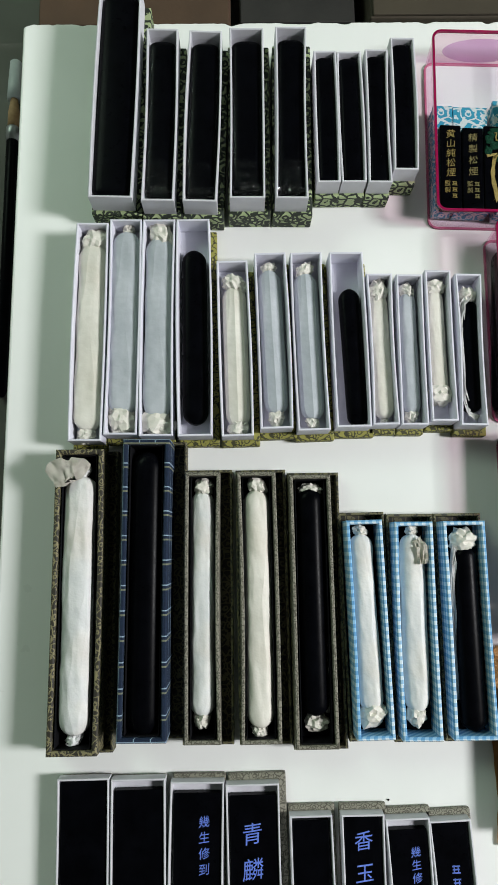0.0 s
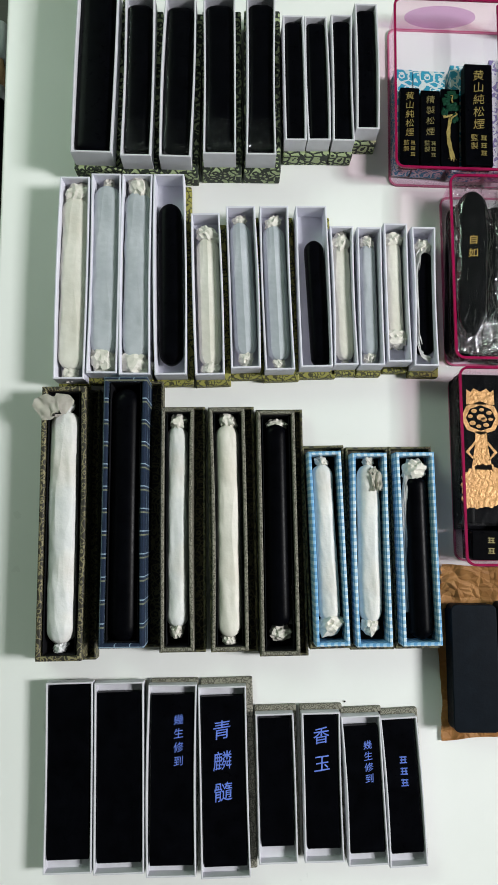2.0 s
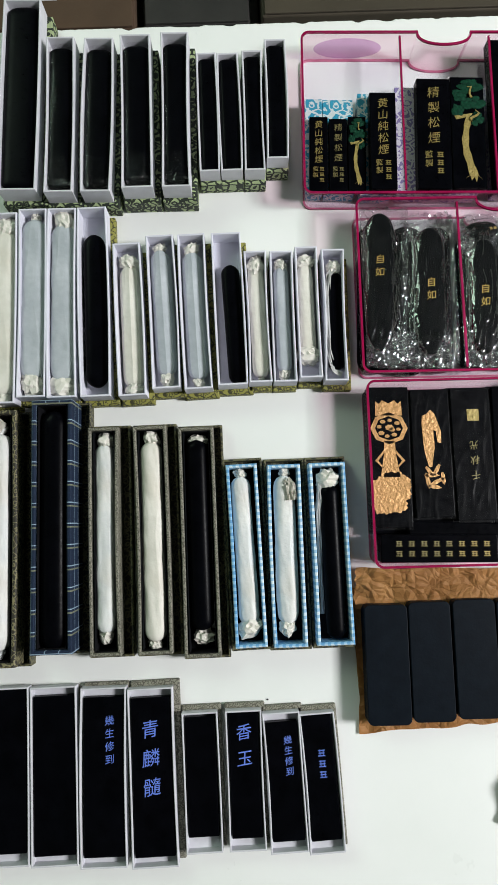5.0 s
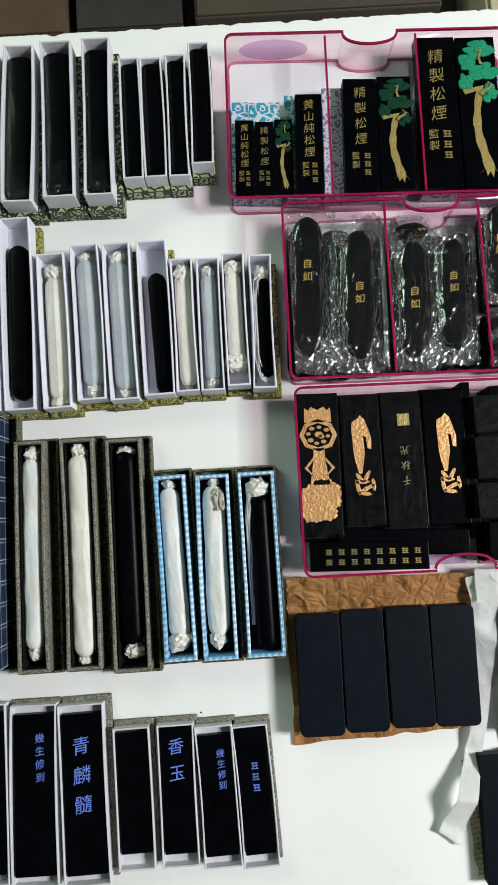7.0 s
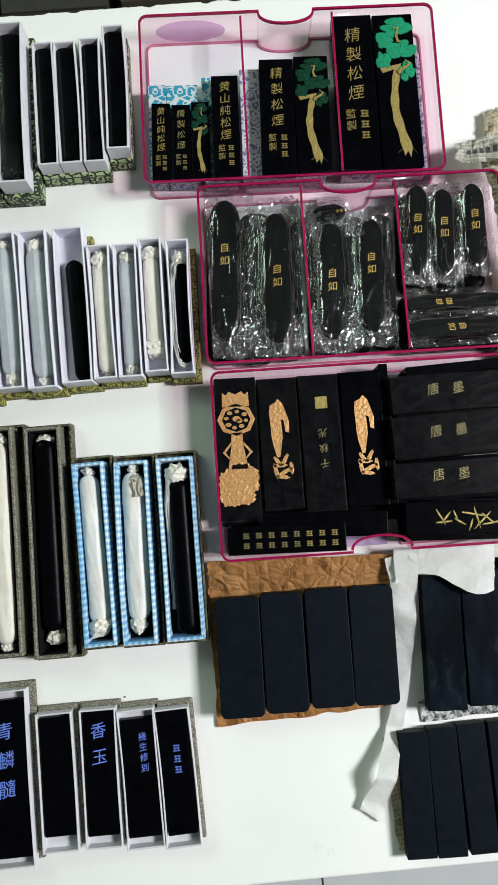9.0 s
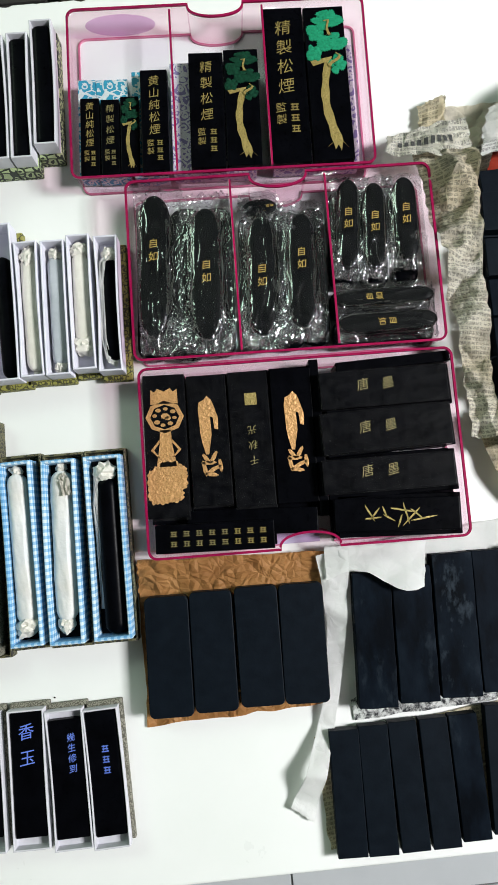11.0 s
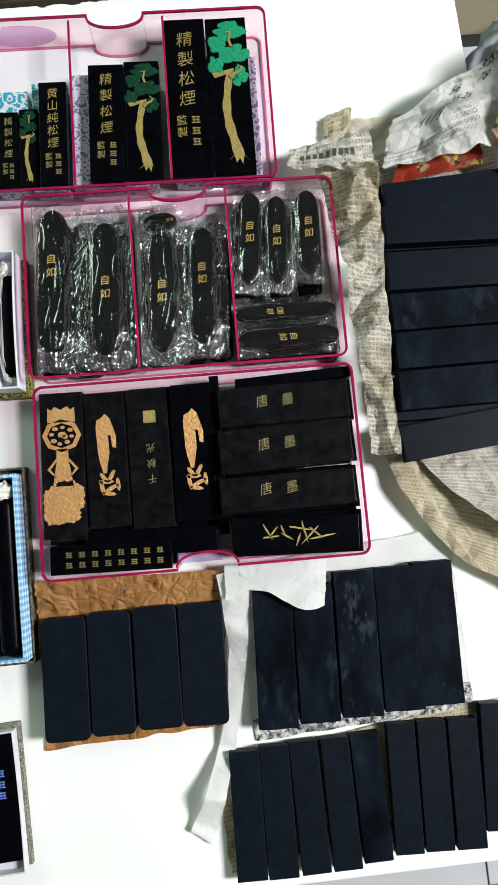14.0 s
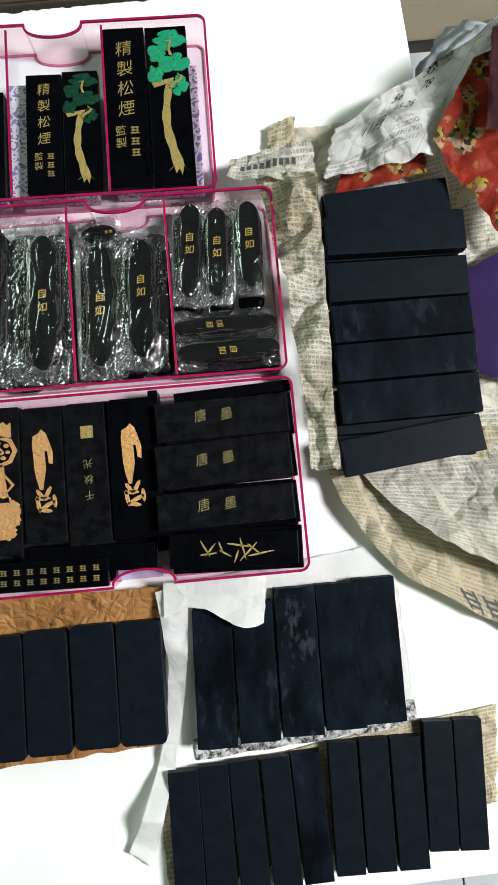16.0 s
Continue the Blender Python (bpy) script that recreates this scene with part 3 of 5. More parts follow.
wrapped_stick(BLUISH, ROW2["b"], FL["b"], 0.0245, 0.015, 0.166, PAPER_BLUE, S2, 2, 0.0, 0.005, 0, 3.5, 0.5, 1.1)
wrapped_stick(BLUISH, ROW2["c"], FL["c"], 0.0235, 0.015, 0.164, PAPER_BLUE, S2, 3, 0.0, 0.001, 0, 3.5, 1.0, 1.15)
black_stick(PLAIN, ROW2["d"], FL["d"], 0.022, 0.014, 0.158, S2, 0.0, -0.007, 0, 2.8, 0.5)
wrapped_stick(CREAM, ROW2["e"], FL["e"], 0.0195, 0.014, 0.125, PAPER_CREAM, S2, 4, 0.001, -0.005, 0, 3.0, 1.0, 0.9, None, 8)
wrapped_stick(BLUISH, ROW2["f"], FL["f"], 0.0190, 0.014, 0.130, PAPER_BLUE, S2, 5, 0.0, 0.001, 1.0, 3.0, 0.6, 0.8, None, 8)
wrapped_stick(BLUISH, ROW2["g"], FL["g"], 0.0195, 0.014, 0.132, PAPER_BLUE, S2, 6, 0.0, -0.002, 0.6, 3.0, 0.8, 0.6, None, 8)
black_stick(PLAIN, ROW2["h"], FL["h"], 0.0185, 0.014, 0.123, S2, 0.004, -0.014, 1.5, 2.8, 0.5)
wrapped_stick(CREAM, ROW2["i"], FL["i"], 0.0160, 0.013, 0.112, PAPER_CREAM, S2, 7, 0.0005, -0.004, 0.8, 2.6, 1.25, 0.4)
wrapped_stick(BLUISH, ROW2["j"], FL["j"], 0.0140, 0.013, 0.108, PAPER_BLUE, S2, 8, 0.0, -0.001, 0.5, 2.6, 1.0, 0.9)
wrapped_stick(CREAM, ROW2["k"], FL["k"], 0.0150, 0.013, 0.092, PAPER_CREAM, S2, 10, -0.001, 0.006, 0, 2.6, 1.2, 1.5)
t = black_stick("black ink stick in torn white tissue", ROW2["l"], FL["l"], 0.0155, 0.013, 0.100, S2, 0.002, -0.004, 0, 3.2, 0.3)
part("torn_wrapper", ribbon([(0.002, 0.056, 0.013), (-0.006, 0.046, 0.015), (-0.0085, 0.02, 0.012), (-0.008, -0.03, 0.012), (-0.004, -0.052, 0.012), (0.004, -0.056, 0.012)], 0.006, 0.0003, 4, 40, 0.003), PAPER_WHITE, t, "torn white tissue", smooth=True)
part("twist", crumple(0.008, 0.008, 0.006, 31), PAPER_CREAM, t, "crumpled tissue end", pose(0.0, 0.055, 0.009))

# ---- third row: cloth-covered boxes in dark lids ----
ROW3 = {
    "a": (-0.1443, 0.0113, 0.0395, 0.2405, -0.1), "b": (-0.0882, 0.0200, 0.0385, 0.2350, -0.5), "c": (-0.0428, 0.0038, 0.0295, 0.2155, -0.2),
    "d": (0.0028, 0.0033, 0.0325, 0.2155, 0.2), "e": (0.0473, -0.0005, 0.0345, 0.2170, 0.0), "f": (0.0915, -0.0160, 0.0300, 0.1710, 0.9),
    "g": (0.1303, -0.0177, 0.0315, 0.1705, -0.5), "h": (0.1720, -0.0177, 0.0350, 0.1705, -0.3),
}
SPEC3 = {
    "a": (0.014, 0.032, BROCADE_DARK, "open ink box in dark bronze scroll brocade", 0.0042, (0.010, 0.003), (0.004, -0.001), 0.004),
    "b": (0.014, 0.042, PLAID, "open ink box in navy plaid cloth standing in its dark lid", 0.0042, (0.013, 0.006), (0.005, -0.001), 0.012),
    "c": (0.014, 0.026, BROCADE_GREY, "open ink box in fine grey brocade standing in its dark lid", 0.0032, (0.012, 0.006), (0.004, 0.0), 0.002),
    "d": (0.014, 0.026, BROCADE_GREY, "open ink box in fine grey brocade standing in its dark lid", 0.0032, (0.010, 0.006), (0.004, 0.0), 0.002),
    "e": (0.014, 0.026, BROCADE_GREY, "open ink box in fine grey brocade standing in its dark lid", 0.0032, (0.009, 0.006), (0.004, 0.0), 0.002),
    "f": (0.014, 0.031, GINGHAM, "open ink box in blue gingham cloth standing in its dark lid", 0.0032, (0.009, 0.012), (0.001, 0.001), 0.0075),
    "g": (0.014, 0.031, GINGHAM, "open ink box in blue gingham cloth standing in its dark lid", 0.0032, (0.008, 0.012), (0.001, 0.001), 0.0075),
    "h": (0.014, 0.031, GINGHAM, "open ink box in blue gingham cloth standing in its dark lid", 0.0032, (0.005, 0.012), (0.0, 0.001), 0.0075),
}
F3 = {}
for i, (k, q) in enumerate(ROW3.items()):
    zb, zr, mat, lab, wall, grow, shift, fl = SPEC3[k]
    F3[k] = boxed("ink_box", lab, q, zb, zr, mat, BROCADE_SHADE, grow, shift, "cloth ink boxes in the third row", wall, fl, True, 40 + i)
S3 = "ink sticks of the third row"
LONG_WHITE = "long ink stick wrapped in white tissue, knotted at the ends"
t = wrapped_stick(LONG_WHITE, ROW3["a"], F3["a"], 0.0265, 0.025, 0.205, PAPER_WHITE, S3, 11, 0.0, -0.004, 0, 2.2, 0.5, 0.5, PAPER_WHITE)
part("loose_tail", ribbon([(0.004, 0.103, 0.022), (-0.004, 0.108, 0.027), (-0.013, 0.106, 0.029), (-0.022, 0.099, 0.029)], 0.023, 0.0004, 7, 30, 0.005), PAPER_CREAM, t, "loose tail of cream tissue", smooth=True)
black_stick("long round black ink stick in a navy plaid box", ROW3["b"], F3["b"], 0.0275, 0.026, 0.222, S3, 0, -0.003, 0, 2.2, 0.45)
wrapped_stick(LONG_WHITE, ROW3["c"], F3["c"], 0.0195, 0.018, 0.180, PAPER_WHITE, S3, 12, -0.0005, 0.002, 0, 2.2, 0.9, 0.8)
wrapped_stick(LONG_WHITE, ROW3["d"], F3["d"], 0.0215, 0.019, 0.190, PAPER_CREAM, S3, 13, 0.0, -0.002, 0, 2.2, 0.8, 0.6)
t = black_stick("round black ink stick with torn tissue round its ends", ROW3["e"], F3["e"], 0.0225, 0.020, 0.182, S3, 0.0, 0.006, 0, 2.2, 0.4)
part("far_tissue", crumple(0.010, 0.006, 0.006, 41), PAPER_CREAM, t, "crumpled tissue", pose(0.001, 0.0905, 0.010))
part("near_tissue", crumple(0.010, 0.008, 0.006, 42), PAPER_CREAM, t, "crumpled tissue", pose(0.001, -0.0965, 0.007))
part("torn_wrapper", ribbon([(0.0115, -0.03, 0.006), (0.0118, -0.06, 0.010), (0.0112, -0.09, 0.009)], 0.006, 0.0003, 2, 24, 0.002), PAPER_WHITE, t, "torn white tissue")
SHORT_WHITE = "ink stick wrapped in white tissue in a blue gingham box"
wrapped_stick(SHORT_WHITE, ROW3["f"], F3["f"], 0.0180, 0.017, 0.140, PAPER_WHITE, S3, 14, -0.001, 0.004, 0.6, 2.2, 0.6, 1.2)
t = wrapped_stick(SHORT_WHITE, ROW3["g"], F3["g"], 0.0195, 0.017, 0.140, PAPER_WHITE, S3, 15, -0.0005, 0.005, -0.5, 2.2, 0.5, 0.9)
part("loose_tail", ribbon([(0.002, 0.066, 0.018), (0.006, 0.060, 0.020), (0.007, 0.046, 0.019)], 0.010, 0.0004, 9, 20, 0.003), PAPER_CREAM, t, "loose tail of cream tissue")
t = black_stick("round black ink stick in torn tissue in a blue gingham box", ROW3["h"], F3["h"], 0.020, 0.018, 0.145, S3, 0.002, -0.008, 0, 2.2, 0.4)
part("far_tissue", crumple(0.011, 0.010, 0.008, 44), PAPER_CREAM, t, "crumpled tissue", pose(-0.001, 0.078, 0.012))
part("torn_wrapper", ribbon([(-0.009, 0.074, 0.015), (-0.0115, 0.05, 0.014), (-0.0112, 0.0, 0.010), (-0.011, -0.05, 0.006)], 0.006, 0.0003, 3, 30, 0.002), PAPER_WHITE, t, "torn white tissue")

# ---- fourth row: flat sticks with blue writing in white boxes ----
ROW4 = {
    "a": (-0.1380, -0.2083, 0.0410, 0.1565, 0.4), "b": (-0.0945, -0.2095, 0.0430, 0.1570, 0.4), "c": (-0.0488, -0.2128, 0.0425, 0.1575, -0.5),
    "d": (-0.0037, -0.2150, 0.0425, 0.1570, 0.7), "e": (0.0417, -0.2220, 0.0335, 0.1230, 0.5), "f": (0.0820, -0.2220, 0.0340, 0.1230, -0.1),
    "g": (0.1185, -0.2255, 0.0350, 0.1230, 1.3), "h": (0.1525, -0.2275, 0.0330, 0.1231, 1.8),
}
GAPS4 = {"a": (0.001, 0.009), "b": (0.007, 0.007), "c": (0.007, 0.007), "d": (0.007, 0.007), "e": (0.0025, 0.012), "f": (0.001, 0.009), "g": (0.007, 0.008), "h": (0.001, 0.009)}
for i, (k, q) in enumerate(ROW4.items()):
    small = k in "efgh"
    shift = {"c": (0.001, 0.003), "d": (0.004, 0.0035)}.get(k, (0.0015, 0.003) if small else (0.0, -0.001))
    grow = (0.004, 0.003) if k in "defgh" else (0.0, 0.0)
    zf = boxed("ink_box", "open white-edged ink box with a grey brocade outside", q, 0.0055, 0.016, WHITE_CARD, BROCADE_GREY, grow, shift,
               "white-edged ink boxes in the near row", 0.0015, 0.0010, False, 60 + i)
    x, y, w, l, a = q
    gf, gn = GAPS4[k]
    sl = l - gf - gn - 0.003
    dy = (gn - gf) / 2
    text = k in "cdfgh"
    st = thing("ink_stick", "flat black ink stick with blue painted characters" if text else "plain flat black ink stick in a white-edged box", "ink stick",
               at(x, y, a, zf) @ pose(0, dy, 0.0002, 0, 0, 0.3 if k == "h" else 0), "ink sticks of the near row")
    part("body", block(w - 0.0052, sl, 0, 0.0075, 0.0009, seg=3), INK, st)
    top, zt = sl / 2 + gf, 0.0077
    if k == "c":
        column("幾生修到", 0.0090, 0.0115, BLUE_INK, st, 0.0055, top - 0.0288, zt)
    if k == "d":
        column("青麟髓", 0.0168, 0.0256, BLUE_INK, st, -0.001, top - 0.0364, zt)
    if k == "f":
        column("香玉", 0.0150, 0.0232, BLUE_INK, st, 0.0, top - 0.019, zt)
    if k == "g":
        column("幾生修到", 0.0080, 0.0093, BLUE_INK, st, 0.005, top - 0.024, zt)
    if k == "h":
        bars(3, 0.0068, 0.0075, BLUE_INK, st, 0.002, top - 0.0345, zt, 0.0095)

# ---- clear trays with magenta edges ----
TW, TL, TH = 0.2976, 0.1782, 0.040


def tray_outline(w, l, notch, n=7, r=0.009):
    """Rounded rectangle, anticlockwise, with a finger scoop in the far (notch 1) or near (-1) side."""
    pts = []
    for cx, cy, a0 in ((1, -1, -90), (1, 1, 0), (-1, 1, 90), (-1, -1, 180)):
        for i in range(n + 1):
            a = radians(a0 + 90 * i / n)
            pts.append(((w / 2 - r) * cx + r * math.cos(a), (l / 2 - r) * cy + r * math.sin(a)))
        side = {(1, 1): 1, (-1, -1): -1}.get((cx, cy))
        if side == notch:
            for i in range(25):
                s = i / 24
                dx = 0.027 * math.cos(math.pi * s) * side
                depth = 0.014 * math.sin(math.pi * s) ** 0.7
                pts.append((dx, side * (l / 2 - depth)))
    return pts


def shell(outline_top, outline_bot, z0, z1, thick):
    """A wall swept between two outlines, with an inner skin."""
    bm = bmesh.new()

    def ring(pts, z, inset):
        out = []
        for k, (x, y) in enumerate(pts):
            x0, y0 = pts[k - 1]
            x1, y1 = pts[(k + 1) % len(pts)]
            d = Vector((x1 - x0, y1 - y0)).normalized()
            out.append(bm.verts.new((x - d.y * inset, y + d.x * inset, z)))
        return out

    rs = [ring(outline_bot, z0, 0), ring(outline_top, z1, 0), ring(outline_top, z1, thick), ring(outline_bot, z0, thick)]
    for a, b in ((0, 1), (1, 2), (2, 3), (3, 0)):
        for i in range(len(outline_top)):
            j = (i + 1) % len(outline_top)
            bm.faces.new((rs[a][i], rs[a][j], rs[b][j], rs[b][i]))
    bmesh.ops.recalc_face_normals(bm, faces=bm.faces)
    return bm


def clear_tray(q, notch, dividers, label):
    x, y, a = q
    t = thing("plastic_tray", label, "tray", at(x, y, a), "clear plastic trays")
    top = tray_outline(TW, TL, notch)
    bot = [(px * 0.985, py * 0.975) for px, py in top]
    side = part("wall", shell(top, bot, 0.0022, TH - 0.0021, 0.0016), CLEAR_WALL, t, "clear pinkish plastic wall", smooth=True)
    base = bmesh.new()
    lo = [base.verts.new((px, py, 0.0003)) for px, py in bot]
    hi = [base.verts.new((px, py, 0.0020)) for px, py in bot]
    base.faces.new(list(reversed(lo)))
    base.faces.new(hi)
    for i in range(len(lo)):
        j = (i + 1) % len(lo)
        base.faces.new((lo[i], lo[j], hi[j], hi[i]))
    part("base", base, CLEAR, t)
    part("rim", shell([(px * 1.004, py * 1.006) for px, py in top], [(px * 1.004, py * 1.006) for px, py in top], TH - 0.002, TH, 0.0022), PINK, side, "magenta plastic rim", smooth=False)
    part("foot_edge", shell(bot, bot, 0.0, 0.0021, 0.0018), PINK_DIM, t, "pink lower edge")
    for dx in dividers:
        wall = part("divider", block(0.0016, TL * 0.95, 0.0023, TH - 0.0035, 0.0002, dx, 0), CLEAR, t)
        part("divider_edge", block(0.0022, TL * 0.955, TH - 0.0034, TH - 0.0012, 0.0004, dx, 0), PINK, wall, "magenta divider edge")
    return t


def foliage_oval(rx, ry, n=40):
    bm = bmesh.new()
    lo = [bm.verts.new((rx * math.cos(2 * math.pi * i / n), ry * math.sin(2 * math.pi * i / n), 0)) for i in range(n)]
    hi = [bm.verts.new((v.co.x, v.co.y, 0.0003)) for v in lo]
    bm.faces.new(list(reversed(lo)))
    bm.faces.new(hi)
    for i in range(n):
        j = (i + 1) % n
        bm.faces.new((lo[i], lo[j], hi[j], hi[i]))
    return bm


def dim_pink():
    k = Mat("pale_magenta_acrylic")
    col = k.ramp(k.noise(k.coord(), 60, 3), [(0.3, (0.55, 0.16, 0.27)), (0.7, (0.65, 0.25, 0.36))])
    return k.set(col, 0.2)


PINK_DIM = dim_pink()
TRAY1, TRAY2, TRAY3 = (0.3173, 0.4220, -2.0), (0.3630, 0.2380, -1.3), (0.3615, 0.0523, -1.1)
tray = clear_tray(TRAY1, 1, (-0.046, 0.047), "clear plastic tray with magenta rim, holding small ink sticks")
# Translucent lilac oval set just inside the far wall.
OVAL = clear_plastic("lilac_oval_tint", (0.86, 0.74, 0.88), 0.3, 0.2)
part("oval_print", foliage_oval(0.036, 0.0145), OVAL, tray, "faint lilac oval on the far wall", pose(-0.098, TL / 2 - 0.0045, 0.021, 90, 0, 0))
clear_tray(TRAY2, 1, (-0.047, 0.046), "clear plastic tray with magenta rim, full of bagged ink sticks")
clear_tray(TRAY3, -1, (), "clear plastic tray with magenta rim, packed with gilded ink sticks")


def flat_stick(label, q, z0, z1, group, mat=None, bevel=0.0008, name="ink_stick", category="ink stick"):
    x, y, w, l, a = q
    t = thing(name, label, category, at(x, y, a, z0), group)
    part("body", block(w, l, 0, z1 - z0, bevel, seg=3), mat or INK, t)
    return t


def paper_box(label, q, z0, z1, mat, group):
    x, y, w, l, a = q
    t = thing("paper_box", label, "box", at(x, y, a, z0), group)
    part("body", block(w, l, 0, z1 - z0 - 0.004, 0.0004), mat, t)
    part("lid", block(w + 0.001, l + 0.001, z1 - z0 - 0.0039, z1 - z0, 0.0005), mat, t)


GT1 = "small ink sticks in the tray"
GB1 = "flower-paper boxes in the tray"
ZF = 0.0024
paper_box("small turquoise flower-patterned paper box", (0.1807, 0.4011, 0.0170, 0.1040, -2.5), ZF, 0.020, BROCADE_BLUE, GB1)
paper_box("small turquoise flower-patterned paper box", (0.2062, 0.3992, 0.0310, 0.1040, -2.5), ZF, 0.020, BROCADE_BLUE, GB1)
paper_box("small turquoise flower-patterned paper box", (0.2440, 0.3995, 0.0330, 0.1120, -2.5), ZF, 0.022, BROCADE_BLUE, GB1)
paper_box("lilac flower-patterned paper box under ink sticks", (0.3081, 0.4009, 0.0830, 0.1180, -2.8), ZF, 0.022, BROCADE_PURPLE, GB1)
paper_box("lilac flower-patterned paper box under ink sticks", (0.4100, 0.4036, 0.0860, 0.1280, -2.4), ZF, 0.022, BROCADE_PURPLE, GB1)


def lettered(label, q, z0, z1, text, size, step, first, small=True, mat=None):
    t = flat_stick(label, q, z0, z1, GT1)
    w, l = q[2], q[3]
    column(text, size, step, mat or GOLD, t, 0, l / 2 - first, z1 - z0 + 0.0002)
    if small:
        y0 = l / 2 - first - len(text) * step - size * 0.05
        bars(3, size * 0.52, size * 0.54, mat or GOLD, t, w * 0.17, y0, z1 - z0 + 0.0002, size * 0.68)
        column("監製", size * 0.66, size * 0.74, mat or GOLD, t, -w * 0.17, y0 - size * 0.05, z1 - z0 + 0.0002)
    return t


def relief(outline, h):
    """A flat raised shape from a short outline."""
    bm = bmesh.new()
    vs = [bm.verts.new((x, y, 0)) for x, y in outline]
    f = bm.faces.new(vs)
    g = bmesh.ops.extrude_face_region(bm, geom=[f])
    bmesh.ops.translate(bm, vec=(0, 0, h), verts=[v for v in g["geom"] if isinstance(v, bmesh.types.BMVert)])
    bmesh.ops.recalc_face_normals(bm, faces=bm.faces)
    return bm


def foliage(rx, ry, seed, h=0.0006, n=40):
    pts = []
    for i in range(n):
        a = 2 * math.pi * i / n
        f = 1 + 0.07 * math.sin(a * 7 + seed) + 0.07 * math.sin(a * 12 + seed * 2.1) + 0.03 * math.sin(a * 19)
        pts.append((rx * f * math.cos(a), ry * f * math.sin(a)))
    return relief(pts, h)


def trunk(l, w, bend):
    """A gnarled pine trunk with spread roots and a bent top."""
    left, right = [], []
    for i in range(15):
        s = i / 14
        x = w * (0.34 * math.sin(s * 4.6 + 2.0 + bend) - 0.30 * s)
        hw = w * (0.40 - 0.12 * s + 0.14 * max(0.0, 0.25 - s) + 0.05 * math.sin(s * 23))
        left.append((x - hw, l * (s - 0.5)))
        right.append((x + hw, l * (s - 0.5)))
    x0 = (left[0][0] + right[0][0]) / 2
    yb = -l / 2
    roots = [(x0 + w * 0.85, yb - 0.07 * l), (x0 + w * 0.42, yb), (x0 + w * 0.24, yb - 0.11 * l), (x0 + w * 0.02, yb - 0.03 * l), (x0 - w * 0.26, yb - 0.09 * l), (x0 - w * 0.40, yb), (x0 - w * 0.85, yb - 0.05 * l)]
    topx = left[-1][0]
    top = [(topx - w * 1.0, l * 0.46), (topx - w * 1.2, l * 0.52), (right[-1][0] + w * 0.2, l * 0.57)]
    return relief(right + list(reversed(top)) + list(reversed(left)) + list(reversed(roots)), 0.0006)


def needles(rx, ry, seed):
    """A pine crown: overlapping scalloped fans of needles with dark gaps."""
    bm = bmesh.new()
    rng = random.Random(seed)
    for k in range(7):
        a = 2 * math.pi * k / 6 + rng.uniform(-0.3, 0.3)
        d = 0.0 if k == 6 else rng.uniform(0.45, 0.72)
        cx, cy = d * rx * math.cos(a), d * ry * math.sin(a)
        fx, fy = rx * rng.uniform(0.34, 0.50), ry * rng.uniform(0.36, 0.52)
        z = 0.0003 + 0.00012 * k
        mid = bm.verts.new((cx, cy, z + 0.0004))
        ring = []
        for i in range(26):
            b = 2 * math.pi * i / 26
            f = 1.0 if i % 2 else 0.80
            f *= 1 + 0.10 * math.sin(3 * b + seed + k)
            ring.append(bm.verts.new((cx + fx * f * math.cos(b), cy + fy * f * math.sin(b), z - 0.0002 * (i % 2))))
        low = [bm.verts.new((v.co.x, v.co.y, 0)) for v in ring]
        for i in range(26):
            j = (i + 1) % 26
            bm.faces.new((mid, ring[i], ring[j]))
            bm.faces.new((ring[j], ring[i], low[i], low[j]))
    return bm


def pine(q, z0, z1, green, gold):
    t = flat_stick("black ink stick with a gilded pine tree and green crown", q, z0, z1, GT1)
    w, l, z = q[2], q[3], z1 - z0 + 0.0001
    part("trunk", trunk(l * 0.52, w * 0.29, 0.3), gold, t, "gilded trunk", pose(0.04 * w, -0.13 * l, z))
    for i, (fx, fy, rx, ry) in enumerate(((0.10, 0.415, 0.38, 0.062), (-0.24, 0.335, 0.24, 0.055), (0.14, 0.255, 0.36, 0.062), (-0.31, 0.190, 0.18, 0.052), (0.27, 0.120, 0.22, 0.062))):
        part("crown", needles(rx * w * 1.12, ry * l * 1.12, i + 3), green, t, "green painted needles", pose(fx * w, fy * l, z))
    part("branch", trunk(l * 0.09, w * 0.08, 1.0), gold, t, "", pose(0.10 * w, 0.355 * l, z + 0.0012))
    part("branch", trunk(l * 0.09, w * 0.10, 2.0), gold, t, "", pose(0.20 * w, 0.13 * l, z + 0.0012, 0, 0, -45))


lettered("small black ink stick with gilded characters", (0.1840, 0.3870, 0.0189, 0.0821, -3.1), 0.0202, 0.028, "黄山純松煙", 0.0088, 0.0096, 0.0095)
lettered("small black ink stick with worn gilded characters", (0.2042, 0.3855, 0.0185, 0.0791, -3.1), 0.0202, 0.028, "精製松煙", 0.0088, 0.0112, 0.0105, True, DIM_GOLD)
pine((0.2237, 0.3860, 0.0182, 0.0811, -3.1), 0.0202, 0.028, DULL_GREEN, GOLD)
lettered("black ink stick with gilded characters", (0.2502, 0.3955, 0.0270, 0.1061, -2.8), 0.0222, 0.034, "黄山純松煙", 0.0115, 0.0128, 0.0128)
lettered("black ink stick with gilded characters", (0.3029, 0.4015, 0.0345, 0.1213, -3.3), 0.0222, 0.034, "精製松煙", 0.0130, 0.0168, 0.0164)
pine((0.3383, 0.4013, 0.0345, 0.1226, -2.9), 0.0222, 0.034, DULL_GREEN, GOLD)
lettered("large black ink stick with gilded characters", (0.3843, 0.4210, 0.0405, 0.1651, -2.2), 0.0222, 0.034, "精製松煙", 0.0168, 0.0208, 0.0230)
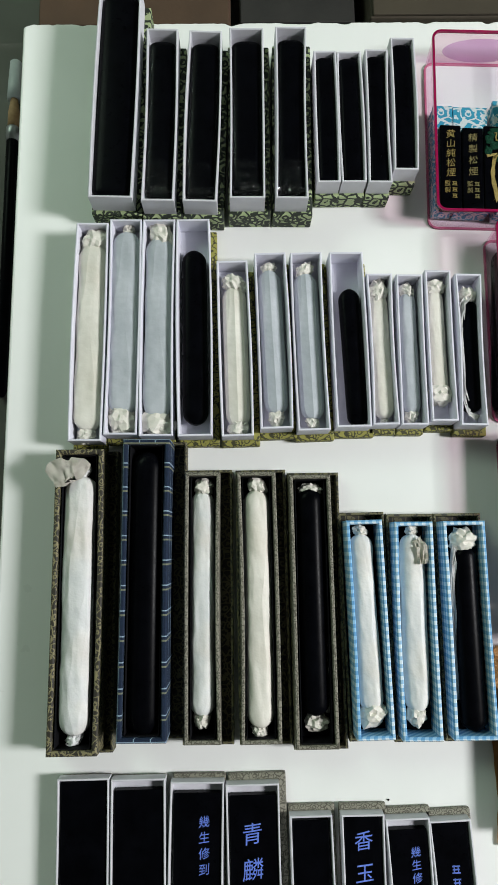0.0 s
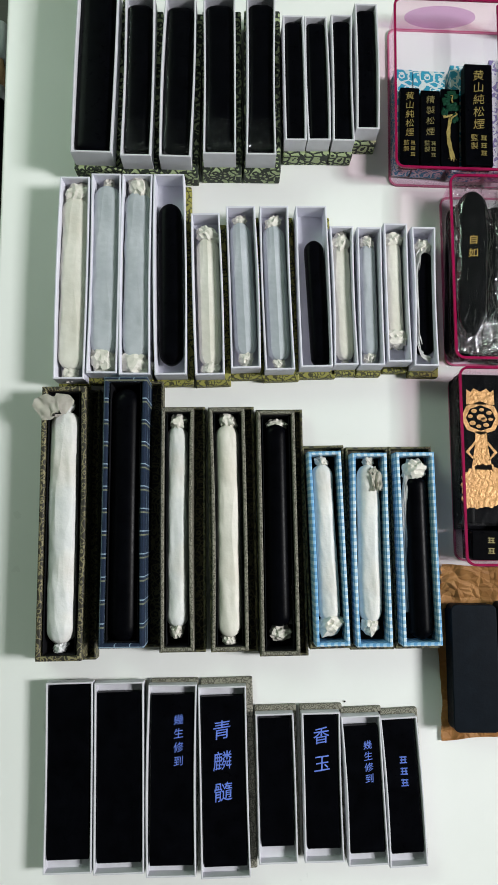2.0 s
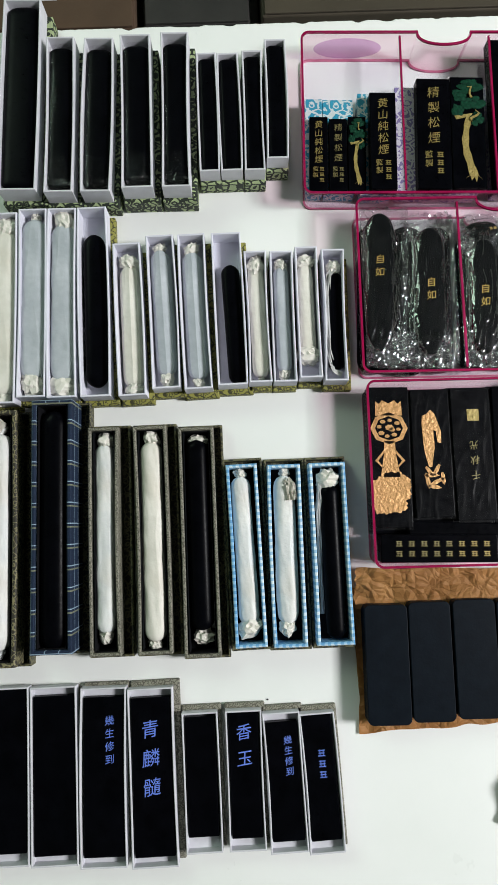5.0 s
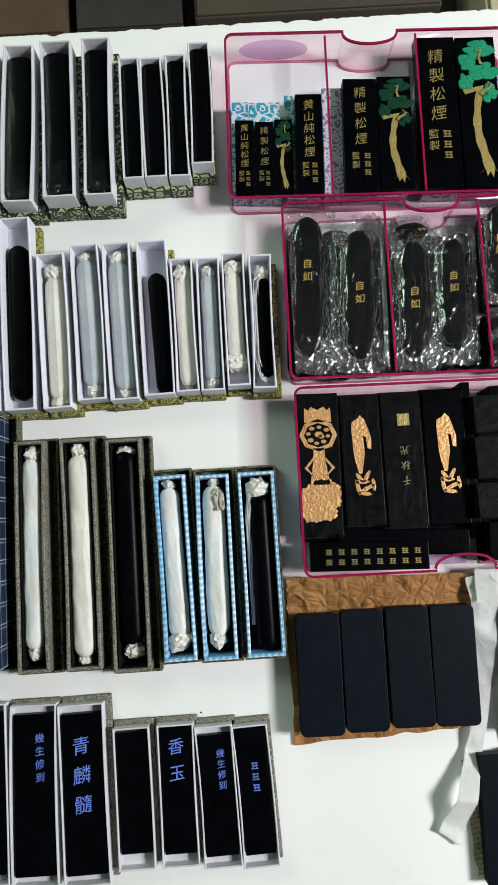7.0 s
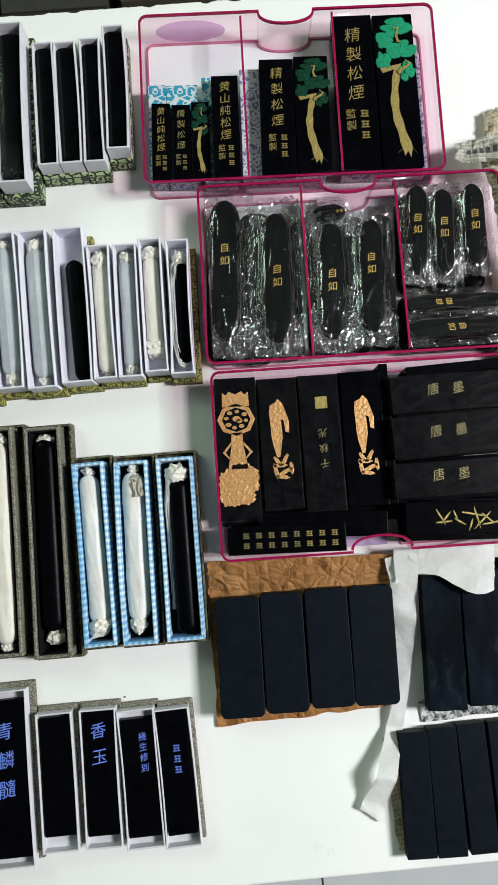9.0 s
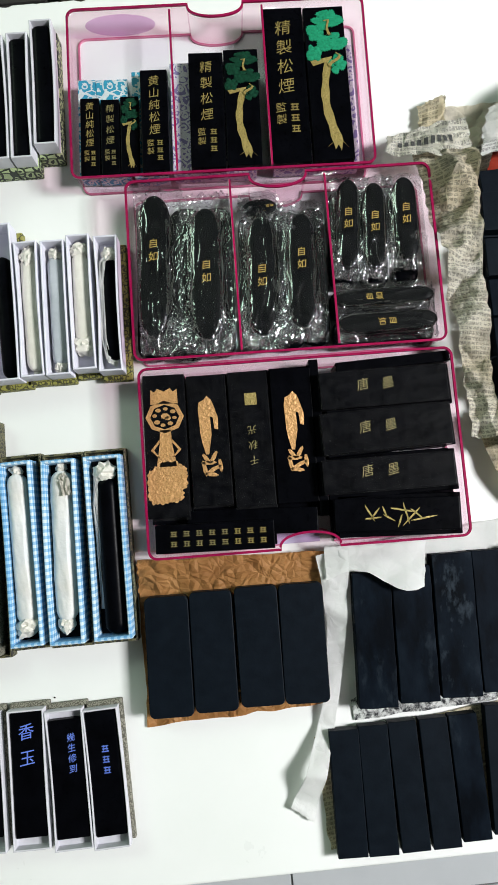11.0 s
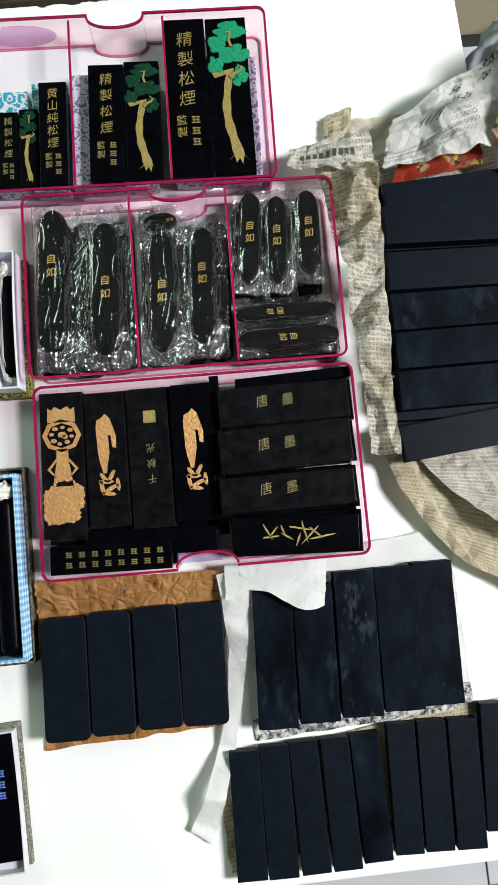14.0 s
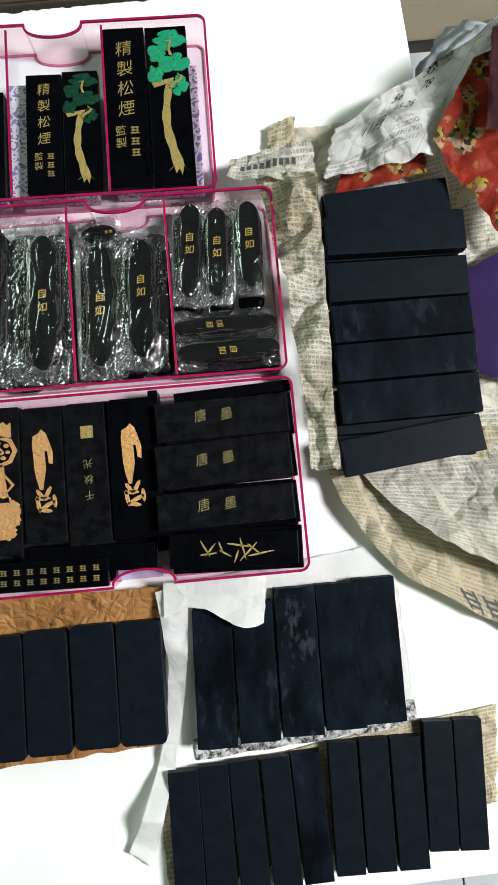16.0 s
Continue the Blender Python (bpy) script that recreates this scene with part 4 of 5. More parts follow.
pine((0.4265, 0.4193, 0.0405, 0.1636, -1.7), 0.0222, 0.034, PINE_GREEN, GOLD)

# ---- bagged sticks ----
GBAG = "bagged ink sticks"


TRAY2_M = at(*TRAY2)


def bagged(x0, y0, x1, y1, w, z, seed, letters=(0.12, 0.009), h=0.013):
    """A boat-shaped stick from (x0, y0) to (x1, y1), in a clear bag, over another one."""
    l = math.hypot(x1 - x0, y1 - y0)
    a = math.degrees(math.atan2(-(x0 - x1), y0 - y1))
    m = at((x0 + x1) / 2, (y0 + y1) / 2, a, z)
    t = thing("bagged_ink_stick", "black boat-shaped ink stick with gilded characters in a crinkled clear bag", "ink stick", m, GBAG)
    part("body", rod(w, h, l, 3.0, 0.75, 0, 0, 24, 40, 2.1), INK, t, "", smooth=True)
    into = TRAY2_M.inverted() @ m
    back = into.inverted()
    cx = (into @ Vector((0, 0, 0))).x
    lo, hi = (-0.143, -0.0485) if cx < -0.047 else (-0.0455, 0.0445) if cx < 0.046 else (0.0475, 0.143)

    def fit(p):
        q = into @ p
        q.x, q.y = min(max(q.x, lo), hi), min(max(q.y, -0.0835), 0.0835)
        return back @ q

    bl = l * 1.24
    bag = part("bag", draped_film(w, h, l, bl, seed, fit), FILM, t, "crinkled clear cellophane bag", smooth=True)
    for sgn, d in ((1, 0.030), (-1, 0.038)):
        bm = film_flap(w * 1.75, d, seed * 2 + sgn, 0.0060, 40, 34)
        place = pose(0.001 * sgn, sgn * (bl / 2 - d / 2 - 0.001), h * 0.62, 0, 0, 6 * sgn)
        for v in bm.verts:
            v.co = fit(place @ v.co)
        part("bag_end", bm, FILM_ENDS, bag, "bunched clear cellophane", smooth=False)
    f, s = letters
    s *= 1.05
    y = l * f
    write("自", s, BRIGHT_GOLD, t, 0.0, y + s * 0.66, h + 0.0003)
    write("如", s, BRIGHT_GOLD, t, 0.0, y - s * 0.66, h + 0.0003)


BRIGHT_GOLD = gilding("bright_gold_paint", (0.85, 0.58, 0.14), (0.55, 0.36, 0.08))
ZB = 0.0185
for x, y, w, l, a in ((0.2345, 0.240, 0.034, 0.150, -4), (0.2670, 0.236, 0.034, 0.150, -4), (0.2985, 0.236, 0.029, 0.146, -3), (0.3350, 0.232, 0.032, 0.136, -4),
                      (0.3665, 0.231, 0.032, 0.136, -4), (0.3935, 0.232, 0.026, 0.136, -3), (0.4270, 0.268, 0.029, 0.098, -5), (0.4570, 0.266, 0.029, 0.098, -5), (0.4870, 0.266, 0.027, 0.096, -4),
                      (0.4560, 0.199, 0.030, 0.096, 89), (0.4560, 0.170, 0.028, 0.096, 89)):
    t = thing("ink_stick", "plain black boat-shaped ink stick at the bottom of the tray", "ink stick", at(x, y - 0.004, a, 0.0023), GBAG)
    part("body", rod(w * 1.04, 0.0150, l * 1.05, 3.4, 0.45, 0, 0, 20, 24, 2.6), INK, t, smooth=True)
bagged(0.2422, 0.3196, 0.2309, 0.1758, 0.0310, ZB, 1, (0.10, 0.0095))
bagged(0.2915, 0.3020, 0.2831, 0.1702, 0.0310, ZB, 2, (0.00, 0.0095))
bagged(0.3452, 0.2884, 0.3367, 0.1685, 0.0280, ZB, 3, (-0.01, 0.0095))
bagged(0.3842, 0.2886, 0.3762, 0.1728, 0.0270, ZB, 4, (0.09, 0.0090))
bagged(0.4356, 0.3189, 0.4253, 0.2270, 0.0220, ZB, 5, (0.05, 0.0090))
bagged(0.4604, 0.3131, 0.4526, 0.2252, 0.0215, ZB, 6, (0.03, 0.0090))
bagged(0.4903, 0.3163, 0.4860, 0.2314, 0.0235, ZB, 7, (0.04, 0.0090))
bagged(0.4084, 0.1970, 0.5056, 0.1946, 0.0160, ZB + 0.002, 8, (0.10, 0.0070))
bagged(0.5058, 0.1702, 0.4086, 0.1710, 0.0200, ZB + 0.002, 9, (-0.01, 0.0075))
bagged(0.3619, 0.2985, 0.3275, 0.2962, 0.0200, 0.0175, 10, (0.3, 0.003))

# ---- gilded sticks in the third tray ----
GT3 = "gilded ink sticks in the tray"
Z1, Z2, Z3, Z4 = 0.0024, 0.0158, 0.0290, 0.0402
T3 = {"g1": (0.2342, 0.0708, 0.0400, 0.1366, -2.0), "g2": (0.2755, 0.0728, 0.0374, 0.1245, -1.2), "g3": (0.3153, 0.0700, 0.0380, 0.1280, -1.0), "g4": (0.3560, 0.0698, 0.0390, 0.1286, -1.8)}
for i, (k, q) in enumerate(T3.items()):
    flat_stick("plain black ink stick lying under another", (q[0] + 0.001, 0.0675, 0.0402, 0.1410, -1.2), Z1, Z2 - 0.0002, GT3)


def strip(points, h=0.0006):
    return relief(points, h)


def film_sleeve(q, z0, h, seed, label):
    """A flat clear sleeve drawn tight round a stick, with straight shallow creases on top."""
    x, y, w, l, a = q
    bm = block(w * 1.012, l * 1.035, 0, h, 0.0004, seg=1)
    bmesh.ops.subdivide_edges(bm, edges=[e for e in bm.edges if e.calc_length() > 0.012], cuts=26, use_grid_fill=True)
    for v in bm.verts:
        if v.co.z > h * 0.6:
            p = Vector((v.co.x * 28 + v.co.y * 9, v.co.y * 95 - v.co.x * 14, seed * 3.3)) if w > l else Vector((v.co.x * 95 - v.co.y * 14, v.co.y * 28, seed * 3.3))
            v.co.z += 0.00028 * max(0.0, 1 - 3.4 * abs(noise.noise(p)))
    tagged(part("film_sleeve", bm, THIN_FILM, None, "", at(x, y, a, z0)), label, "film", "film sleeves")


def ring_relief(r0, r1, h, n=36, squash=1.0):
    bm = bmesh.new()
    rows = []
    for rr, z in ((r0, 0), (r0, h), (r1, h), (r1, 0)):
        rows.append([bm.verts.new((rr * math.cos(2 * math.pi * i / n), squash * rr * math.sin(2 * math.pi * i / n), z)) for i in range(n)])
    for k in range(4):
        a, b = rows[k], rows[(k + 1) % 4]
        for i in range(n):
            j = (i + 1) % n
            bm.faces.new((a[i], a[j], b[j], b[i]))
    bmesh.ops.recalc_face_normals(bm, faces=bm.faces)
    return bm


HZ = Z3 - Z2 + 0.0001
t = flat_stick("black ink stick with a copper-gold vase and peony relief", T3["g1"], Z2, Z3, GT3)
w, l = T3["g1"][2], T3["g1"][3]
part("crown_relief", strip([(-0.013, 0.040), (0.013, 0.040), (0.0125, 0.054), (0.009, 0.0515), (0.006, 0.055), (0.0, 0.052), (-0.006, 0.055), (-0.009, 0.0515), (-0.0125, 0.054)]), COPPER_GOLD, t, "copper-gold band", pose(0, 0, HZ))
part("ring_relief", ring_relief(0.0182, 0.0138, 0.0006, 8, 0.86), COPPER_GOLD, t, "copper-gold ring", pose(0, 0.0275, HZ))
for dx, dy, r in ((-0.0095, 0.0290, 0.0016), (-0.0060, 0.0340, 0.0018), (0.0010, 0.0352, 0.0015), (0.0080, 0.0325, 0.0018), (0.0092, 0.0265, 0.0015), (0.0050, 0.0212, 0.0018), (-0.0020, 0.0198, 0.0016), (-0.0075, 0.0228, 0.0020), (0.0005, 0.0282, 0.0028), (0.0030, 0.0262, 0.0020)):
    part("spot_relief", foliage(r * 1.4, r, dx * 900), COPPER_GOLD, t, "", pose(dx, dy, HZ))
part("stem_relief", strip([(-0.0052, 0.015), (0.0052, 0.015), (0.0058, 0.002), (0.0095, -0.020), (-0.0095, -0.020), (-0.0058, 0.002)][::-1]), COPPER_GOLD, t, "", pose(0, 0, HZ))
for s in (-1, 1):
    part("handle_relief", strip([(s * 0.006, 0.006), (s * 0.0145, -0.004), (s * 0.0065, -0.012), (s * 0.0065, -0.0105), (s * 0.0115, -0.004), (s * 0.006, 0.003)][::s]), COPPER_GOLD, t, "", pose(0, 0, HZ))
part("peony_relief", foliage(0.0165, 0.0150, 1.4, 0.0005, 60), COPPER_GOLD, t, "copper-gold petals", pose(-0.002, -0.0365, HZ, 0, 0, 20))
for i, (dx, dy, rx, ry) in enumerate(((0.003, -0.024, 0.014, 0.009), (-0.009, -0.031, 0.010, 0.011), (0.009, -0.034, 0.010, 0.011), (-0.001, -0.037, 0.012, 0.010), (-0.011, -0.045, 0.008, 0.010), (0.006, -0.047, 0.009, 0.007), (-0.004, -0.047, 0.009, 0.008), (0.013, -0.026, 0.006, 0.007))):
    part("peony_relief", foliage(rx, ry, i * 2.3, 0.0007 + 0.00007 * i, 48), COPPER_GOLD, t, "copper-gold petals", pose(dx, dy, HZ - 0.0001))


def scroll_figure(t, k, dx=0.0):
    """A tall gilded relief: a slim upright form over a knot of leaves."""
    part("figure_relief", strip([(-0.009, 0.029), (-0.008, 0.036), (-0.003, 0.0385), (0.0, 0.042), (0.004, 0.038), (0.007, 0.029), (0.0095, 0.020), (0.009, 0.009), (0.0055, 0.010), (0.0045, 0.021), (0.002, 0.022), (0.0025, 0.005), (0.0, -0.008), (-0.001, -0.014), (-0.004, -0.014), (-0.0065, -0.004), (-0.008, 0.005)][::-1]), COPPER_GOLD, t, "copper-gold relief", pose(dx, 0, HZ))
    for i, (x, y, ang, ll) in enumerate(((-0.004, -0.018, 35, 0.011), (0.003, -0.017, -30, 0.013), (-0.006, -0.027, 10, 0.015), (0.003, -0.028, -65, 0.015), (0.009, -0.025, 5, 0.012), (0.0, -0.033, 80, 0.013), (-0.002, -0.022, 90, 0.014))):
        part("leaf_relief", foliage(0.0019, ll / 2, i * 1.3 + k, 0.0006, 24), COPPER_GOLD, t, "", pose(x + dx, y, HZ + 0.0001, 0, 0, ang))


for k, dx in (("g2", 0.0), ("g4", 0.001)):
    t = flat_stick("black ink stick with a slim copper-gold relief", T3[k], Z2, Z3, GT3)
    scroll_figure(t, ord(k[1]), dx)
t = flat_stick("black ink stick with a gold seal, wrapped in clear film", T3["g3"], Z2, Z3, GT3)
part("seal", block(0.0115, 0.0115, 0, 0.0004, 0), GOLD, t, "square gold seal", pose(0.002, 0.038, HZ - 0.0001))
column("光秋千", 0.0092, 0.0145, DIM_GOLD, t, 0.001, 0.009, HZ + 0.0001, 180)
for k in ("g1", "g2", "g3"):
    film_sleeve(T3[k], Z2 + 0.0001, Z3 - Z2 + 0.0012, ord(k[1]), "clear film sleeve round a gilded ink stick")

HS = {"h1": (0.4447, 0.1065, 0.1215, 0.0350, -0.5), "h2": (0.4422, 0.0662, 0.1225, 0.0385, 0.4), "h3": (0.4397, 0.0247, 0.1235, 0.0315, -0.7), "h4": (0.4425, -0.0138, 0.1163, 0.0305, -4.0)}
for i, (k, q) in enumerate(HS.items()):
    top = {"h1": 0.0375, "h2": 0.0395, "h3": 0.0395, "h4": 0.0395}[k]
    x, y, w, l, a = q
    flat_stick("black ink stick in a stack", (0.4445, y + 0.001, 0.1200, 0.0402, -1.0), Z1, Z2 - 0.0002, GT3)
    flat_stick("black ink stick in a stack", (x + 0.005, y - 0.001, w, 0.0390, a + 0.6), Z2, 0.0278, GT3)
    t = flat_stick("black ink stick with two worn gilded characters" if k != "h4" else "black ink stick with gilded grass-script characters", q, 0.0280, top, GT3)
    zz = top - 0.0280 + 0.0002
    if k == "h4":
        for j, (dx, dy, ang, ll) in enumerate(((-0.026, 0.002, 30, 0.017), (-0.021, 0.001, -40, 0.014), (-0.023, -0.003, 95, 0.016), (-0.012, 0.003, 20, 0.010), (-0.008, -0.003, 60, 0.012), (0.004, 0.004, 80, 0.022), (0.008, 0.001, 15, 0.020), (0.013, -0.002, -45, 0.022), (0.018, 0.0, 50, 0.016), (0.024, -0.004, 100, 0.024), (0.002, -0.006, -20, 0.012))):
            part("stroke", foliage(0.0008, ll / 2, j, 0.0004, 16), GOLD, t, "", pose(dx, dy, zz, 0, 0, ang))
    else:
        film_sleeve(q, 0.0281, top - 0.0280 + 0.0010, 30 + i, "clear creased film sleeve round a lettered ink stick")
        write("唐", 0.0120, DIM_GOLD, t, -0.020, 0.003, zz, 2)
        write("墨", 0.0120, DIM_GOLD, t, 0.004, 0.003, zz, 2)
tagged(part("lilac_card", block(0.046, 0.030, 0.0024, 0.0032, 0.0003), PLAIN_LILAC, None, "", at(0.3500, -0.0180, -1.0)), "small plain lilac card lying in the tray", "card")
flat_stick("black ink stick lying on edge behind the stack", (0.4566, 0.1304, 0.1100, 0.0100, 1.2), Z1, 0.034, GT3)
flat_stick("black ink stick standing on edge between two stacks", (0.3795, 0.0660, 0.0090, 0.1500, -1.5), Z1, 0.0275, GT3)
q = (0.2730, -0.0185, 0.1101, 0.0261, -2.4)
flat_stick("black ink stick in a stack", (0.2760, -0.0172, 0.1100, 0.0265, -1.1), Z1, Z2 - 0.0002, GT3)
flat_stick("black ink stick showing behind a smaller one", (0.3092, -0.0080, 0.1225, 0.0240, -3.6), Z2, 0.0268, GT3)
t = flat_stick("narrow black ink stick with rows of fine gilded writing", q, 0.0270, 0.036, GT3)
for r in range(8):
    bars(2, 0.0062, 0.0062, GOLD if r > 4 else DIM_GOLD, t, -0.038 + r * 0.0118, 0.0045, 0.0092, 0.0092)

# ---- loose paper ----


def newsprint(name, ground, ground2, ink, row=0.0042, col=0.046, seed=0.0, dense=0.62, tan=0.35):
    """Rows of small type in columns, with bolder blocks here and there."""
    k = Mat(name)
    uv = k.coord("UV")
    u, v, _ = k.xyz(uv)
    big = k.n("ShaderNodeVectorMath", operation="MULTIPLY")
    k.link(uv, big.inputs[0])
    big.inputs[1].default_value = (14.0, 22.0, 1.0)
    block_noise = k.noise(big.outputs[0], 1.0, 1)
    rows = k.math("LESS_THAN", k.math("FRACT", k.math("MULTIPLY", v, 1 / row)), 0.66)
    chars = k.math("LESS_THAN", k.math("FRACT", k.math("MULTIPLY", u, 1 / 0.0034)), 0.84)
    cols = k.math("GREATER_THAN", k.math("FRACT", k.math("MULTIPLY_ADD", u, 1 / col, seed)), 0.10)
    sv = k.n("ShaderNodeVectorMath", operation="MULTIPLY")
    k.link(uv, sv.inputs[0])
    sv.inputs[1].default_value = (1.0, 1.0, 1.0)
    strokes = k.math("GREATER_THAN", k.noise(sv.outputs[0], 760, 2, 0.7), k.math("MULTIPLY_ADD", k.noise(uv, 130, 2), 0.35, 0.30))
    text = k.math("MULTIPLY", k.math("MULTIPLY", rows, chars), k.math("MULTIPLY", cols, strokes))
    text = k.math("MULTIPLY", text, k.math("LESS_THAN", block_noise, dense))
    rule = k.math("LESS_THAN", k.math("FRACT", k.math("MULTIPLY_ADD", u, 1 / (col * 2), seed)), 0.006)
    text = k.math("MAXIMUM", text, k.math("MULTIPLY", rule, 0.7))
    o = k.coord()
    g = k.ramp(k.noise(o, 22, 5), [(0.35, ground), (0.65, ground2)])
    aged = k.ramp(k.noise(o, 8, 3), [(0.42, (0, 0, 0)), (0.66, (1, 1, 1))])
    g = k.mix(k.math("MULTIPLY", aged, tan), g, (0.56, 0.48, 0.32))
    colr = k.mix(k.math("MULTIPLY", text, 0.56), g, ink)
    # Random dark blotches: stains, plus shade of creases put into the colour.
    stain_shade = k.math("MULTIPLY", k.ramp(k.noise(o, 26, 6, 0.7), [(0.52, (0, 0, 0)), (0.68, (1, 1, 1))]), 0.50)
    colr = k.mix(stain_shade, colr, (0.16, 0.15, 0.13))
    ridge = k.math("ABSOLUTE", k.math("SUBTRACT", k.noise(o, 48, 1, 0.4), 0.5))
    k.bump(k.math("ADD", k.math("MULTIPLY", ridge, -2.0), k.math("MULTIPLY", k.crease(o, 20), 4.0)), 0.9, 0.003)
    return k.set(colr, 0.8, 0.0, 0.25)


NEWS_GREY = newsprint("grey_newsprint", (0.72, 0.70, 0.62), (0.82, 0.80, 0.73), (0.07, 0.07, 0.07))
NEWS_WHITE = newsprint("pale_newsprint", (0.68, 0.68, 0.66), (0.78, 0.78, 0.75), (0.10, 0.10, 0.10), 0.0044, 0.060, 0.3, 0.44, 0.08)
NEWS_PALE = newsprint("aged_pale_newsprint", (0.66, 0.63, 0.55), (0.78, 0.75, 0.67), (0.09, 0.09, 0.08), 0.0044, 0.048, 0.1, 0.66, 0.25)
NEWS_AGED = newsprint("stained_newsprint", (0.70, 0.67, 0.57), (0.82, 0.79, 0.70), (0.08, 0.08, 0.07), 0.0043, 0.046, 0.4, 0.64, 0.75)
NEWS_BLANK = newsprint("blank_cream_newsprint", (0.70, 0.65, 0.54), (0.78, 0.74, 0.64), (0.2, 0.18, 0.14), 0.0044, 0.05, 0.2, 0.30, 0.3)
NEWS_TAN = newsprint("yellowed_newsprint", (0.63, 0.56, 0.40), (0.75, 0.68, 0.52), (0.14, 0.12, 0.08), 0.0044, 0.050, 0.6)
BLACK_PRINT = mottled("black_print", (0.03, 0.03, 0.03), (0.07, 0.07, 0.07), 400, 0.8)


def advert():
    """Red page with clusters of yellow, dark and white printed figures."""
    k = Mat("red_advert_print")
    o = k.coord()
    red = k.ramp(k.noise(o, 40, 4), [(0.35, (0.27, 0.026, 0.014)), (0.65, (0.43, 0.050, 0.024))])
    warp = k.n("ShaderNodeVectorMath", operation="ADD")
    nz = k.n("ShaderNodeTexNoise")
    k.link(o, nz.inputs["Vector"])
    nz.inputs["Scale"].default_value = 120
    sc = k.n("ShaderNodeVectorMath", operation="SCALE")
    k.link(nz.outputs["Color"], sc.inputs[0])
    sc.inputs["Scale"].default_value = 0.010
    k.link(o, warp.inputs[0])
    k.link(sc.outputs[0], warp.inputs[1])
    hue = k.xyz(k.voro(warp.outputs[0], 200, "F1", "Color"))[0]
    fig = k.ramp(hue, [(0.0, (0.46, 0.30, 0.03)), (0.28, (0.52, 0.40, 0.08)), (0.36, (0.030, 0.022, 0.010)), (0.60, (0.09, 0.08, 0.02)), (0.70, (0.34, 0.05, 0.02)), (0.93, (0.50, 0.44, 0.30))])
    where = k.ramp(k.noise(o, 25, 2), [(0.49, (0, 0, 0)), (0.53, (1, 1, 1))])
    col = k.mix(where, red, fig)
    k.bump(k.math("ADD", k.noise(o, 60, 3), k.math("MULTIPLY", k.crease(o, 24), 1.8)), 0.8, 0.003)
    return k.set(col, 0.6, 0.0, 0.2)


ADVERT = advert()
MAROON = mottled("maroon_print", (0.035, 0.012, 0.015), (0.085, 0.028, 0.032), 60, 0.75, spec=0.12)
PURPLE = mottled("purple_print", (0.030, 0.014, 0.075), (0.048, 0.022, 0.110), 30, 0.7, 0.3, 200, 0.12)
TISSUE = wrap_paper("thin_white_paper", (0.86, 0.87, 0.85), (0.91, 0.91, 0.90), 0.0, 22, 0.22, 26)


def smudged_paper():
    """Thin white paper with ink smeared along its near edge."""
    k = Mat("ink_smudged_white_paper")
    uv = k.coord("UV")
    u, v, _ = k.xyz(uv)
    o = k.coord()
    base = k.ramp(k.noise(o, 45, 6, 0.6), [(0.3, (0.80, 0.82, 0.80)), (0.68, (0.88, 0.88, 0.86))])
    reach = k.math("MULTIPLY_ADD", k.noise(o, 26, 3), 0.055, -0.012)
    near = k.math("LESS_THAN", v, reach)
    grain = k.ramp(k.noise(o, 190, 6, 0.7), [(0.42, (0, 0, 0)), (0.60, (1, 1, 1))])
    col = k.mix(k.math("MULTIPLY", near, grain), base, (0.03, 0.032, 0.038))
    k.bump(k.noise(o, 90, 4), 0.3, 0.001)
    return k.set(col, 0.6, 0.0, 0.35)


SMUDGED = smudged_paper()


